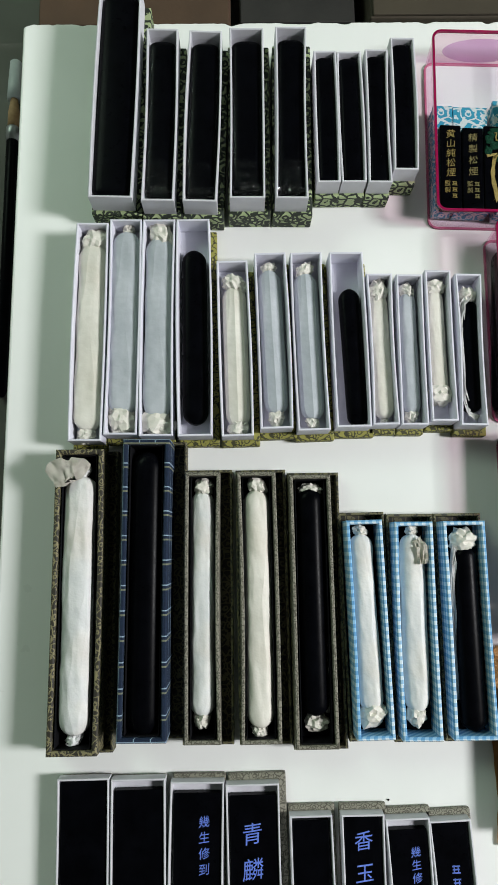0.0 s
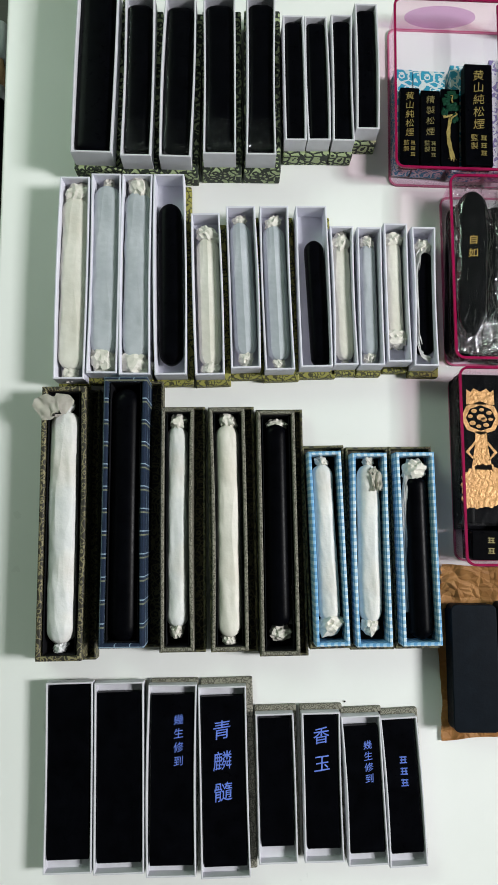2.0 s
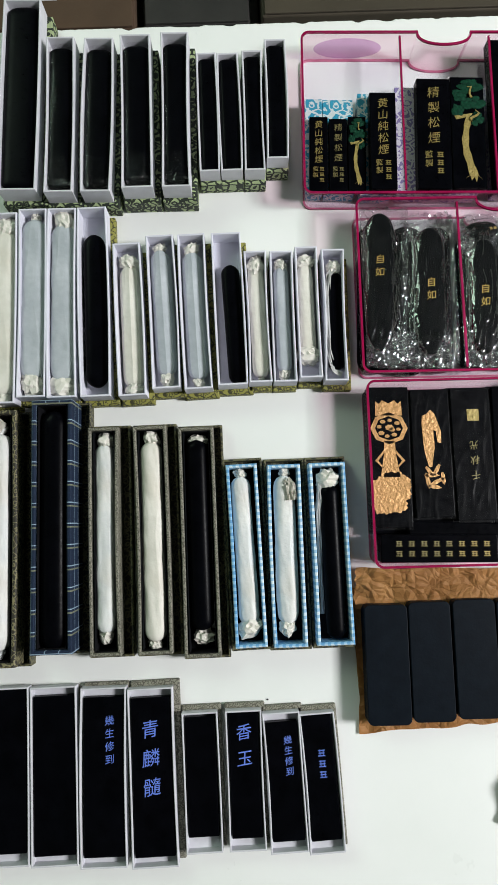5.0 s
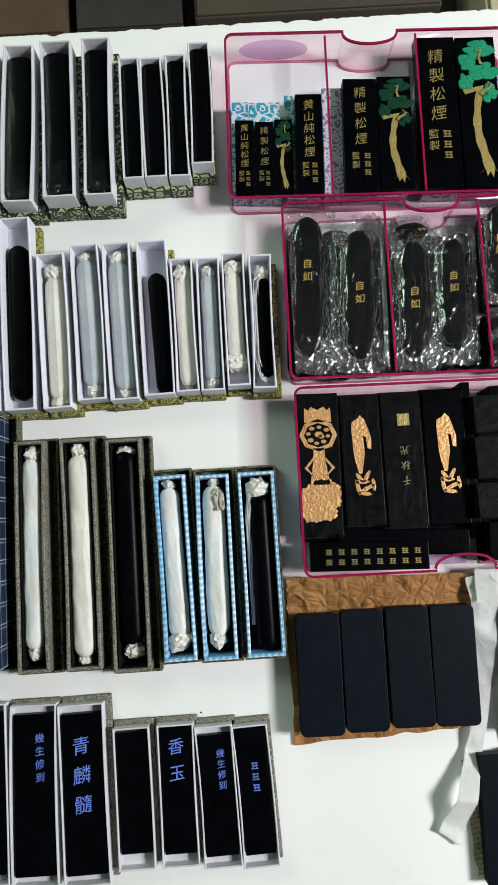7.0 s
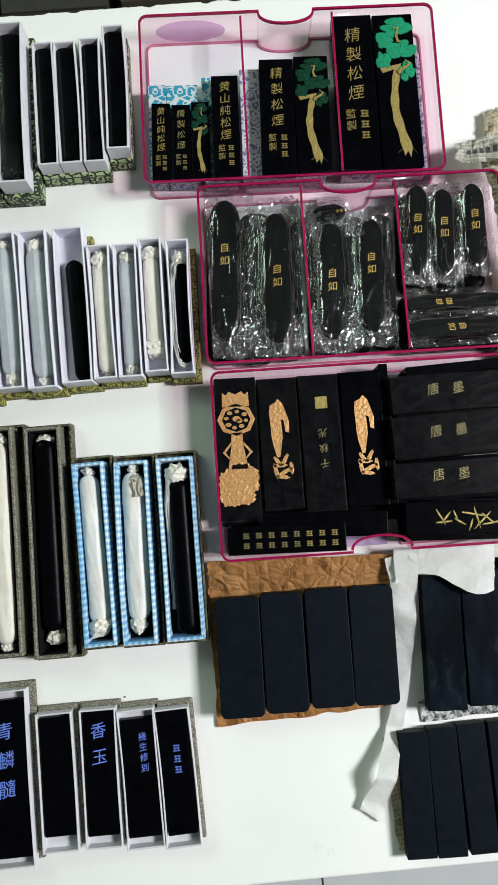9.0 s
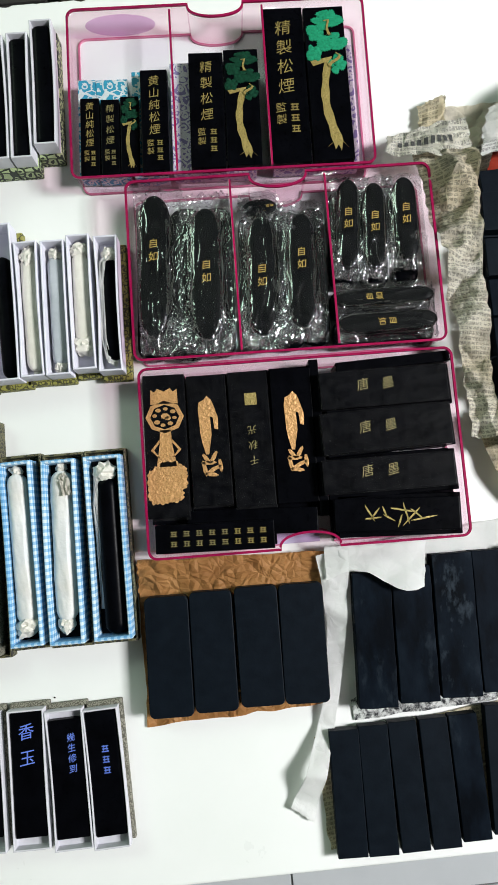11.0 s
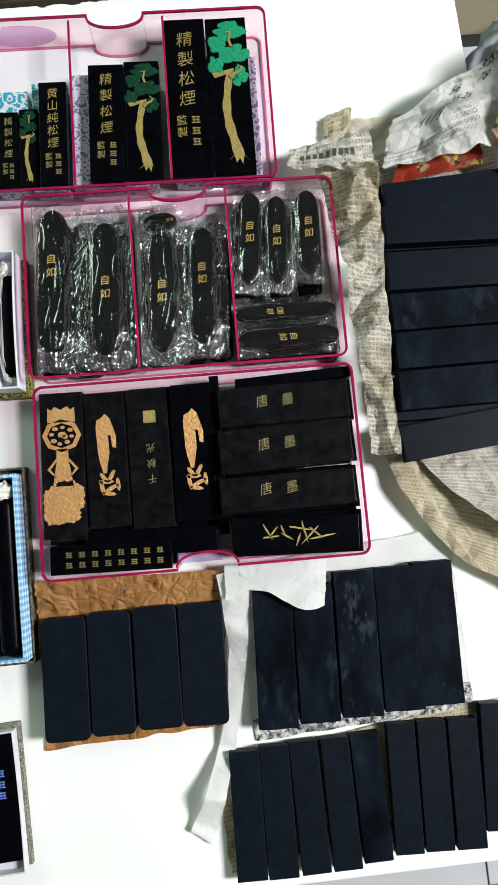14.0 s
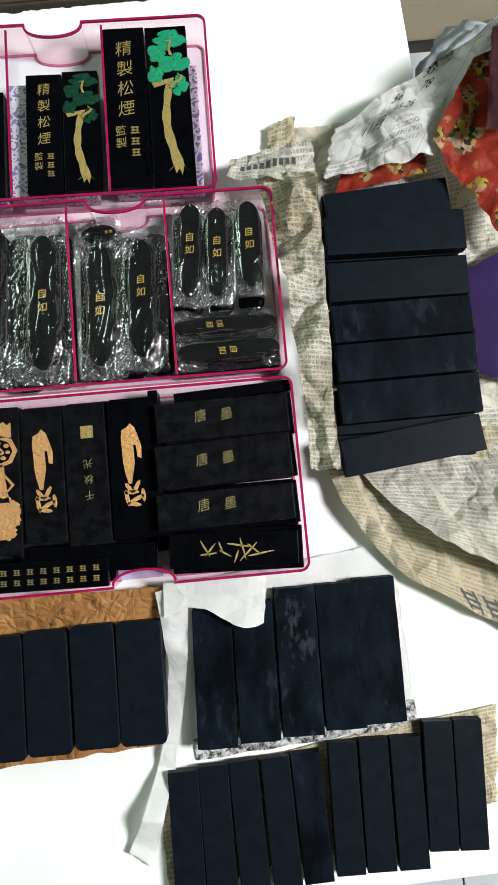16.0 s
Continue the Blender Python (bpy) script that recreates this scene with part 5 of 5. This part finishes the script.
class Sheet:
    """A crumpled sheet over four corners (near left, near right, far right, far left)."""

    def __init__(self, corners, amp, scale, seed, bow=(0, 0), ragged=0.002, sag=0.0, along=1.0, dip=0.0):
        self.dip = dip
        self.c = [Vector(p) for p in corners]
        self.amp, self.scale, self.bow, self.ragged, self.sag, self.along = amp, scale, bow, ragged, sag, along
        self.off = Vector((seed * 4.3, seed * 1.9, seed * 0.77))
        self.mid = sum(self.c, Vector()) / 4
        self.mid.z = 0

    def pos(self, u, v):
        a, b, c, d = self.c
        p = a.lerp(b, u).lerp(d.lerp(c, u), v)
        p.x += self.bow[0] * math.sin(math.pi * v) * (1 - u) + self.bow[1] * math.sin(math.pi * v) * u
        p.y += self.dip * math.sin(2 * math.pi * u - 0.5) * (1 - v)
        q = Vector((p.x * self.along, p.y, 0)) * self.scale + self.off
        w = noise.noise_vector(q * 0.35)
        z = 0.35 * w.z
        for k in range(6):
            a = k * 2.4 + self.off.x
            f = 0.38 + 0.33 * k
            c = (q.x * math.cos(a) + q.y * math.sin(a)) * f + 0.9 * noise.noise(q * 0.45 + Vector((k * 7.1, 0, 0)))
            tri = abs((c % 1.0) * 2 - 1)
            local = max(0.0, 0.30 + 1.1 * noise.noise(q * 0.5 + Vector((0, k * 5.3, 3))))
            z += 0.46 * local * tri / (0.62 + 0.42 * k)
        z *= self.amp * (3.7 if self.amp > 0.004 else 1.9)
        edge = min(u, 1 - u, v, 1 - v)
        if edge < 0.06:
            r = noise.noise_vector(Vector((u * 9, v * 9, 5)) + self.off)
            f = self.ragged * (1 - edge / 0.06)
            p.x += r.x * f
            p.y += r.y * f
        p.z += z - self.sag * math.sin(math.pi * u) * math.sin(math.pi * v)
        p.z = max(p.z, 0.0012)
        return p - self.mid

    def mesh(self, nx, ny):
        bm = bmesh.new()
        uvl = bm.loops.layers.uv.new("UVMap")
        wx = (self.c[1] - self.c[0]).length
        wy = (self.c[3] - self.c[0]).length
        grid = [[bm.verts.new(self.pos(i / nx, j / ny)) for i in range(nx + 1)] for j in range(ny + 1)]
        for j in range(ny):
            for i in range(nx):
                f = bm.faces.new((grid[j][i], grid[j][i + 1], grid[j + 1][i + 1], grid[j + 1][i]))
                for lp, (di, dj) in zip(f.loops, ((0, 0), (1, 0), (1, 1), (0, 1))):
                    lp[uvl].uv = ((i + di) / nx * wx, (j + dj) / ny * wy)
        bmesh.ops.solidify(bm, geom=list(bm.faces), thickness=0.00025)
        bmesh.ops.recalc_face_normals(bm, faces=bm.faces)
        return bm

    def bar(self, u, v, w, h, turn, material, parent):
        """A bold printed stroke laid on the sheet's surface; w and h in metres."""
        bm = bmesh.new()
        bmesh.ops.create_grid(bm, x_segments=6, y_segments=4, size=0.5)
        wx = (self.c[1] - self.c[0]).length
        wy = (self.c[3] - self.c[0]).length
        ca, sa = math.cos(radians(turn)), math.sin(radians(turn))
        for vert in bm.verts:
            x, y = vert.co.x * w, vert.co.y * h
            x, y = x * ca - y * sa, x * sa + y * ca
            p = self.pos(min(max(u + x / wx, 0), 1), min(max(v + y / wy, 0), 1))
            p.z += 0.0007
            vert.co = p
        return part("print_bar", bm, material, parent)

    def text(self, body, size, u, v, turn, material, parent):
        """Print laid on the sheet's own surface."""
        bm = glyphs(body, size, 0.0, 0.0)
        bmesh.ops.subdivide_edges(bm, edges=list(bm.edges), cuts=1)
        wx = (self.c[1] - self.c[0]).length
        wy = (self.c[3] - self.c[0]).length
        ca, sa = math.cos(radians(turn)), math.sin(radians(turn))
        for vert in bm.verts:
            x, y = vert.co.x * ca - vert.co.y * sa, vert.co.x * sa + vert.co.y * ca
            p = self.pos(min(max(u + x / wx, 0), 1), min(max(v + y / wy, 0), 1))
            p.z += 0.0007
            vert.co = p
        return part("print", bm, material, parent)


def paper(name, label, category, corners, amp, scale, seed, material, nx=60, ny=60, bow=(0, 0), ragged=0.002, sag=0.0, group="", along=1.0, dip=0.0):
    s = Sheet(corners, amp, scale, seed, bow, ragged, sag, along, dip)
    t = thing(name, label, category, Matrix.Translation(s.mid), group)
    part("sheet", s.mesh(nx, ny), material, t, smooth=material in (TISSUE, SMUDGED))
    return s, t


# brown paper with four thick blocks
paper("kraft_paper", "brown kraft paper spread under four thick ink blocks", "paper", ((0.193, -0.190, 0.002), (0.359, -0.186, 0.002), (0.374, -0.059, 0.003), (0.194, -0.055, 0.003)), 0.0010, 35, 1, PAPER_BROWN, 40, 40)
paper("kraft_paper", "crumpled folded end of brown kraft paper", "paper", ((0.194, -0.074, 0.005), (0.375, -0.076, 0.005), (0.375, -0.042, 0.009), (0.196, -0.034, 0.009)), 0.0042, 30, 2, PAPER_BROWN, 170, 60, along=0.7)


def rounded_slab(w, l, h, r, bev=0.0008):
    pts = []
    for cx, cy, a0 in ((1, -1, -90), (1, 1, 0), (-1, 1, 90), (-1, -1, 180)):
        for i in range(7):
            a = radians(a0 + 15 * i)
            pts.append(((w / 2 - r) * cx + r * math.cos(a), (l / 2 - r) * cy + r * math.sin(a)))
    bm = relief(pts, h)
    edges = [e for e in bm.edges if abs(e.verts[0].co.z - e.verts[1].co.z) < 1e-6]
    bmesh.ops.bevel(bm, geom=edges, offset=bev, segments=2, affect="EDGES", profile=0.5)
    return bm


for q in ((0.2198, -0.1242, 0.0410, 0.1095, -1.5), (0.2615, -0.1232, 0.0398, 0.1095, -1.3), (0.3040, -0.1225, 0.0403, 0.1090, -1.2), (0.3458, -0.1240, 0.0415, 0.1091, -2.0)):
    x, y, w, l, a = q
    t = thing("ink_block", "thick matt black ink block with rounded corners on brown paper", "ink stick", at(x, y, a, 0.0042), "thick ink blocks on brown paper")
    part("body", rounded_slab(w, l, 0.0178, 0.0055), INK_MATT, t)

# white paper with dusty blocks
GW = "white wrapping paper"
paper("white_paper", "thin white paper spread under dusty ink blocks", "paper", ((0.387, -0.204, 0.0015), (0.595, -0.195, 0.0015), (0.592, -0.025, 0.003), (0.377, -0.043, 0.006)), 0.0016, 16, 3, SMUDGED, 60, 50, group=GW)
paper("white_paper", "long crumpled strip of thin white paper", "paper", ((0.319, -0.274, 0.002), (0.339, -0.290, 0.002), (0.397, -0.040, 0.016), (0.366, -0.046, 0.010)), 0.0045, 18, 4, TISSUE, 40, 130, (0.022, 0.010), 0.0015, group=GW)
paper("white_paper", "crumpled flap of white paper folded over ink blocks", "paper", ((0.372, -0.066, 0.020), (0.462, -0.079, 0.022), (0.470, -0.041, 0.018), (0.374, -0.038, 0.014)), 0.0055, 14, 5, TISSUE, 80, 44, dip=0.008, ragged=0.001, group=GW)
paper("newspaper", "yellowed newspaper under a row of ink sticks", "newspaper", ((0.352, -0.317, 0.0022), (0.659, -0.272, 0.0022), (0.671, -0.185, 0.0022), (0.347, -0.215, 0.0022)), 0.0005, 26, 6, NEWS_TAN, 70, 30)
GD = "dusty ink blocks on white paper"
for i, q in enumerate(((0.4123, -0.1282, 0.0370, 0.1237, -2.9), (0.4506, -0.1260, 0.0375, 0.1251, -2.3), (0.4903, -0.1215, 0.0385, 0.1321, -2.5), (0.5290, -0.1213, 0.0375, 0.1303, -2.0), (0.5660, -0.1200, 0.0368, 0.1303, -2.0))):
    x, y, w, l, a = q
    t = thing("ink_block", "dusty black ink block with chalky smears on white paper", "ink stick", at(x, y, a, 0.0042), GD)
    bm = block(w - (0.0008 if i < 3 else 0.0), l, 0, (0.0152, 0.0160, 0.0166, 0.0158, 0.0158)[i], 0.0006, seg=2)
    bmesh.ops.subdivide_edges(bm, edges=[e for e in bm.edges if e.calc_length() > 0.02], cuts=12, use_grid_fill=True)
    for v in bm.verts:
        n = noise.noise(Vector((v.co.x * 60, v.co.y * 60, i * 3)))
        v.co.x += 0.0007 * n
        v.co.y += 0.0007 * noise.noise(Vector((v.co.y * 40, v.co.x * 60, i * 5 + 9)))
    part("body", bm, INK_CHALKY if i in (2, 4) else INK_DUST, t)
GS = "slim ink sticks on yellowed newspaper"
for i, q in enumerate(((0.3730, -0.2642, 0.0277, 0.1125, -1.6), (0.4010, -0.2640, 0.0275, 0.1150, -1.1), (0.4297, -0.2632, 0.0265, 0.1155, 0.2), (0.4587, -0.2632, 0.0263, 0.1155, -0.0), (0.4868, -0.2608, 0.0266, 0.1125, 0.3),
                       (0.5187, -0.2568, 0.0262, 0.1147, -2.6), (0.5470, -0.2572, 0.0266, 0.1147, -2.9), (0.5763, -0.2587, 0.0275, 0.1147, -2.7), (0.6065, -0.2473, 0.0268, 0.1129, -4.5), (0.6340, -0.2492, 0.0262, 0.1139, -4.5))):
    x, y, w, l, a = q
    t = thing("ink_stick", "slim plain matt black ink stick on yellowed newspaper", "ink stick", at(x, y, a, 0.0026), GS)
    part("body", block(w, l, 0, 0.0105, 0.0007, seg=2), INK_DUST if i == 4 else INK_MATT, t)

# newspaper nest with stacked sticks
GN = "crumpled newspapers"
paper("newspaper", "crumpled grey newspaper lying under a stack of ink sticks", "newspaper", ((0.551, 0.042, 0.005), (0.806, 0.014, 0.005), (0.802, 0.403, 0.006), (0.566, 0.352, 0.005)), 0.0025, 22, 7, NEWS_GREY, 90, 110, group=GN)
s, t = paper("newspaper", "yellowed newspaper with a torn edge and bold headline bars", "newspaper", ((0.600, -0.059, 0.010), (0.772, -0.168, 0.009), (0.765, 0.074, 0.008), (0.535, 0.074, 0.012)), 0.004, 20, 8, NEWS_TAN, 90, 70, (-0.014, 0), group=GN)
for i in range(3):
    for du, dv, bw, bh in ((0, 0.035, 0.016, 0.0025), (0, 0.0, 0.018, 0.0025), (0, -0.035, 0.015, 0.0025), (-0.03, 0, 0.0025, 0.017), (0.03, 0.0, 0.0025, 0.019)):
        s.bar(0.37 + i * 0.115 + du, 0.075 + dv, bw, bh, 4 * i, BLACK_PRINT, t)
s, t = paper("newspaper", "crumpled pale newspaper folded over, with small type", "newspaper", ((0.632, -0.027, 0.036), (0.778, -0.110, 0.026), (0.780, 0.084, 0.004), (0.556, 0.066, 0.008)), 0.007, 16, 9, NEWS_PALE, 100, 90, (-0.008, 0), group=GN)
paper("newspaper", "tall crumpled strip of aged grey newspaper beside the stack", "newspaper", ((0.519, 0.050, 0.026), (0.546, 0.047, 0.032), (0.556, 0.330, 0.034), (0.500, 0.336, 0.030)), 0.0090, 30, 10, NEWS_AGED, 60, 170, (0.010, 0.002), 0.002, group=GN)
s, t = paper("newspaper", "crumpled grey newspaper fold with a bold printed line", "newspaper", ((0.474, 0.338, 0.033), (0.557, 0.318, 0.038), (0.560, 0.372, 0.026), (0.480, 0.360, 0.026)), 0.0045, 24, 22, NEWS_GREY, 60, 40, ragged=0.003, group=GN)
for i in range(9):
    s.bar(0.16 + i * 0.075, 0.42 + 0.012 * i, 0.0040, 0.0048, -6, BLACK_PRINT, t)
paper("newspaper", "flat blank cream newspaper margin sticking out", "newspaper", ((0.536, 0.352, 0.003), (0.640, 0.345, 0.004), (0.640, 0.402, 0.004), (0.545, 0.400, 0.004)), 0.0022, 22, 11, NEWS_BLANK, 50, 30, ragged=0.003, group=GN)
paper("newspaper", "small rolled yellowed corner of newspaper", "newspaper", ((0.516, 0.358, 0.005), (0.541, 0.352, 0.010), (0.549, 0.408, 0.012), (0.522, 0.402, 0.006)), 0.004, 45, 21, NEWS_TAN, 30, 40, ragged=0.003, group=GN)
s, t = paper("newspaper", "crumpled white newspaper with bold printed prices", "newspaper", ((0.566, 0.326, 0.030), (0.702, 0.336, 0.044), (0.835, 0.512, 0.056), (0.583, 0.378, 0.022)), 0.008, 20, 12, NEWS_WHITE, 110, 70, ragged=0.004, group=GN)
for body, size, u, v in (("11月", 0.011, 0.22, 0.52), ("15-26", 0.009, 0.36, 0.60), ("56", 0.010, 0.30, 0.78), ("78", 0.010, 0.44, 0.76), ("33", 0.010, 0.42, 0.93), ("天然", 0.010, 0.46, 1.0 - 0.03)):
    s.text(body, size * 0.78, u, v, -10, BLACK_PRINT, t)
paper("advert_sheet", "crumpled glossy red advert page with yellow pictures", "newspaper", ((0.668, 0.345, 0.042), (0.738, 0.240, 0.030), (0.822, 0.432, 0.074), (0.712, 0.412, 0.066)), 0.005, 24, 13, ADVERT, 60, 70, group=GN)
paper("advert_sheet", "narrow red edge of an advert page below newspaper", "newspaper", ((0.578, 0.318, 0.020), (0.668, 0.326, 0.030), (0.668, 0.352, 0.030), (0.590, 0.345, 0.018)), 0.003, 30, 23, ADVERT, 40, 14, group=GN)
paper("advert_sheet", "crumpled maroon printed page", "newspaper", ((0.708, 0.335, 0.078), (0.795, 0.340, 0.086), (0.815, 0.463, 0.092), (0.724, 0.424, 0.084)), 0.005, 34, 14, MAROON, 40, 50, group=GN)
paper("advert_sheet", "smooth purple printed page", "newspaper", ((0.694, 0.123, 0.020), (0.785, 0.104, 0.016), (0.783, 0.265, 0.026), (0.693, 0.225, 0.028)), 0.003, 18, 15, PURPLE, 30, 40, group=GN)

GNS = "ink sticks stacked on newspaper"
NS = ((0.6262, 0.2982, 0.1206, 0.0372, 2.8, -0.008), (0.6280, 0.2670, 0.1339, 0.0389, -2.6, 0.000), (0.6250, 0.2213, 0.1329, 0.0376, -2.0, 0.000), (0.6233, 0.1820, 0.1321, 0.0357, -0.9, 0.000),
      (0.6222, 0.1447, 0.1315, 0.0351, -0.8, 0.000), (0.6208, 0.1063, 0.1319, 0.0372, -0.6, 0.000), (0.6165, 0.0622, 0.1325, 0.0340, 5.0, 0.002))
for i, (x, y, w, l, a, dz) in enumerate(NS):
    t = thing("ink_stick", "plain black ink stick at the bottom of a stack", "ink stick", at(x - 0.003, y - 0.002 + {2: 0.005, 5: -0.005, 6: 0.004}.get(i, 0.0), -2, 0.0110), GNS)
    part("body", block(w, 0.0425 if i in (2, 5) else 0.026 if i == 6 else min(l, 0.0365), 0, 0.0125, 0.0007), INK_MATT, t)
    if i in (1, 2, 3, 4, 5, 6):
        t = thing("ink_stick", "plain black ink stick with smeared faces on a stack", "ink stick", at(x, y, a, 0.0238 + dz), GNS)
        part("body", block(w, l, 0, 0.0134, 0.0007), INK_DUST if i in (3, 4, 5) else INK_MATT, t)
    else:
        t = thing("ink_stick", "plain black ink stick slid half under its neighbour", "ink stick", at(x, y, a, 0.0238), GNS)
        part("body", block(w, l, 0, 0.0075, 0.0007), INK_MATT, t)

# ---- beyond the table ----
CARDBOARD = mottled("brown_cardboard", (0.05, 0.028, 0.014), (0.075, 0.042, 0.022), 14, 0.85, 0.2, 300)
# One khaki board in two tones: a very dark one, then a pale one.
KHAKI_DARK = mottled("dark_khaki_board", (0.034, 0.026, 0.015), (0.050, 0.039, 0.023), 10, 0.8, 0.2, 300)
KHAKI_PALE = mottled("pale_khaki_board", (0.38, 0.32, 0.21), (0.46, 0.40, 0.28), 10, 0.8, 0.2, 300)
BENCH = mottled("dark_bench_top", (0.075, 0.072, 0.06), (0.11, 0.105, 0.09), 8, 0.6)
BLACKBOX = mottled("black_board", (0.01, 0.009, 0.008), (0.02, 0.018, 0.016), 20, 0.7)
GREYCLOTH = mottled("grey_cloth", (0.27, 0.30, 0.33), (0.35, 0.38, 0.41), 18, 0.9, 0.4, 500)


def bench(name, x0, x1, y0, y1, z, label, mat=None):
    t = thing(name, label, "bench", pose((x0 + x1) / 2, (y0 + y1) / 2, 0))
    part("top", block(x1 - x0, y1 - y0, z - 0.03, z, 0.002), mat or BENCH, t)
    for sx in (-1, 1):
        for sy in (-1, 1):
            part("leg", block(0.04, 0.04, -0.75, z - 0.0305, 0.002, sx * ((x1 - x0) / 2 - 0.03), sy * ((y1 - y0) / 2 - 0.03)), STEEL, t)


bench("side_bench", -0.60, -0.222, -0.50, 0.58, -0.045, "dark bench standing beside the white table")
bench("side_bench", 0.745, 1.25, 0.12, 0.545, -0.135, "pale khaki wooden bench standing beside the white table", KHAKI_PALE)
bench("back_bench", -0.60, 1.20, 0.60, 1.20, -0.145, "dark bench standing behind the white table")


def carton(x, y, w, l, z0, h, mat, label, tape):
    t = thing("carton", label, "box", pose(x, y, z0), "cartons behind the table")
    part("body", block(w, l, 0, h, 0.002), mat, t)
    part("flap", block(w * 0.98, l * 0.49, h + 0.0004, h + 0.0034, 0.0008, 0, -l * 0.248), mat, t)
    part("flap", block(w * 0.98, l * 0.49, h + 0.0004, h + 0.0034, 0.0008, 0, l * 0.248), mat, t)
    if tape:
        part("paper_label", block(0.045, 0.020, h + 0.0036, h + 0.0040, 0, -0.01, -l * 0.30), LABEL, t, "pale paper label")


LABEL = mottled("pale_label", (0.40, 0.38, 0.42), (0.50, 0.48, 0.52), 90, 0.7)
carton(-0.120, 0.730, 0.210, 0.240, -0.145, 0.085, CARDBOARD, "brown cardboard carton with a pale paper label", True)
carton(0.060, 0.740, 0.130, 0.230, -0.145, 0.070, BLACKBOX, "black cardboard carton behind the table", False)
carton(0.290, 0.750, 0.300, 0.250, -0.145, 0.080, KHAKI_DARK, "khaki cardboard carton behind the table", False)
carton(0.730, 0.745, 0.480, 0.300, -0.145, 0.085, KHAKI_PALE, "khaki cardboard carton behind the table", False)
bag = thing("grey_bag", "rumpled pale grey cloth bag lying on the khaki bench", "bag", pose(0.850, 0.435, -0.135))
body = part("body", crumple(0.145, 0.135, 0.048, 3, 0.06, 5, 0.01), GREYCLOTH, bag, "", pose(0, 0, 0.051), smooth=True)
part("strap", ribbon([(-0.128, -0.05, 0.052), (-0.122, 0.0, 0.080), (-0.118, 0.06, 0.074)], 0.012, 0.0015, 3, 24, 0.003), BLACKBOX, bag, "dark narrow strap", smooth=True)


def brush():
    t = thing("writing_brush", "capped writing brush with a black handle lying on the bench", "brush", pose(-0.2385, 0.374, -0.045))

    def turned(profile):
        bm = bmesh.new()
        rows = []
        for y, r in profile:
            rows.append([bm.verts.new((r * math.cos(2 * math.pi * i / 20), y, 0.0065 + r * math.sin(2 * math.pi * i / 20))) for i in range(20)])
        for a, b in zip(rows, rows[1:]):
            for i in range(20):
                j = (i + 1) % 20
                bm.faces.new((a[i], a[j], b[j], b[i]))
        bm.faces.new(rows[0])
        bm.faces.new(list(reversed(rows[-1])))
        bmesh.ops.recalc_face_normals(bm, faces=bm.faces)
        return bm

    part("handle", turned(((-0.180, 0.003), (-0.175, 0.0055), (0.060, 0.0060), (0.085, 0.0062), (0.087, 0.0055))), INK, t, "glossy black handle", smooth=True)
    part("ferrule", turned(((0.087, 0.0066), (0.100, 0.0068), (0.102, 0.0060))), STEEL, t, "dark ferrule", smooth=True)
    part("hair", turned(((0.102, 0.0055), (0.118, 0.0058), (0.135, 0.0035), (0.150, 0.0006))), HAIR, t, "tan hair tip", smooth=True)
    part("cap", turned(((0.134, 0.0074), (0.150, 0.0070), (0.176, 0.0060), (0.178, 0.0040))), CAP, t, "frosted plastic cap", smooth=True)


HAIR = mottled("tan_hair", (0.30, 0.17, 0.08), (0.42, 0.26, 0.13), 200, 0.7, 0.5, 900)
CAP = mottled("frosted_cap", (0.42, 0.46, 0.49), (0.52, 0.56, 0.58), 80, 0.35)
brush()

speck = thing("ink_speck", "tiny black ink crumb lying on the white table", "crumb", pose(0.1060, -0.1555, 0.0))
part("body", crumple(0.0010, 0.0008, 0.0005, 2, 0.4, 2), INK, speck, "", pose(0, 0, 0.0005))

# ---- floor tiles ----


def floor_tiles(size=0.493, gap=0.004):
    tile = block(size - gap, size - gap, -0.0045, 0, 0.0006, seg=1)
    mesh = bpy.data.meshes.new("tile")
    tile.to_mesh(mesh)
    tile.free()
    mesh.materials.append(FLOOR)
    for i in range(-5, 5):
        for j in range(-4, 6):
            x, y = 0.328 + (i + 0.5) * size, -0.30 + (j + 0.5) * size
            if -2.35 < x < 2.65 and -2.35 < y < 2.65:
                ob = new("tile", mesh)
                ob.parent = FLOOR_OB
                ob.matrix_basis = Matrix.Translation((x, y, -0.7478))


floor_tiles()
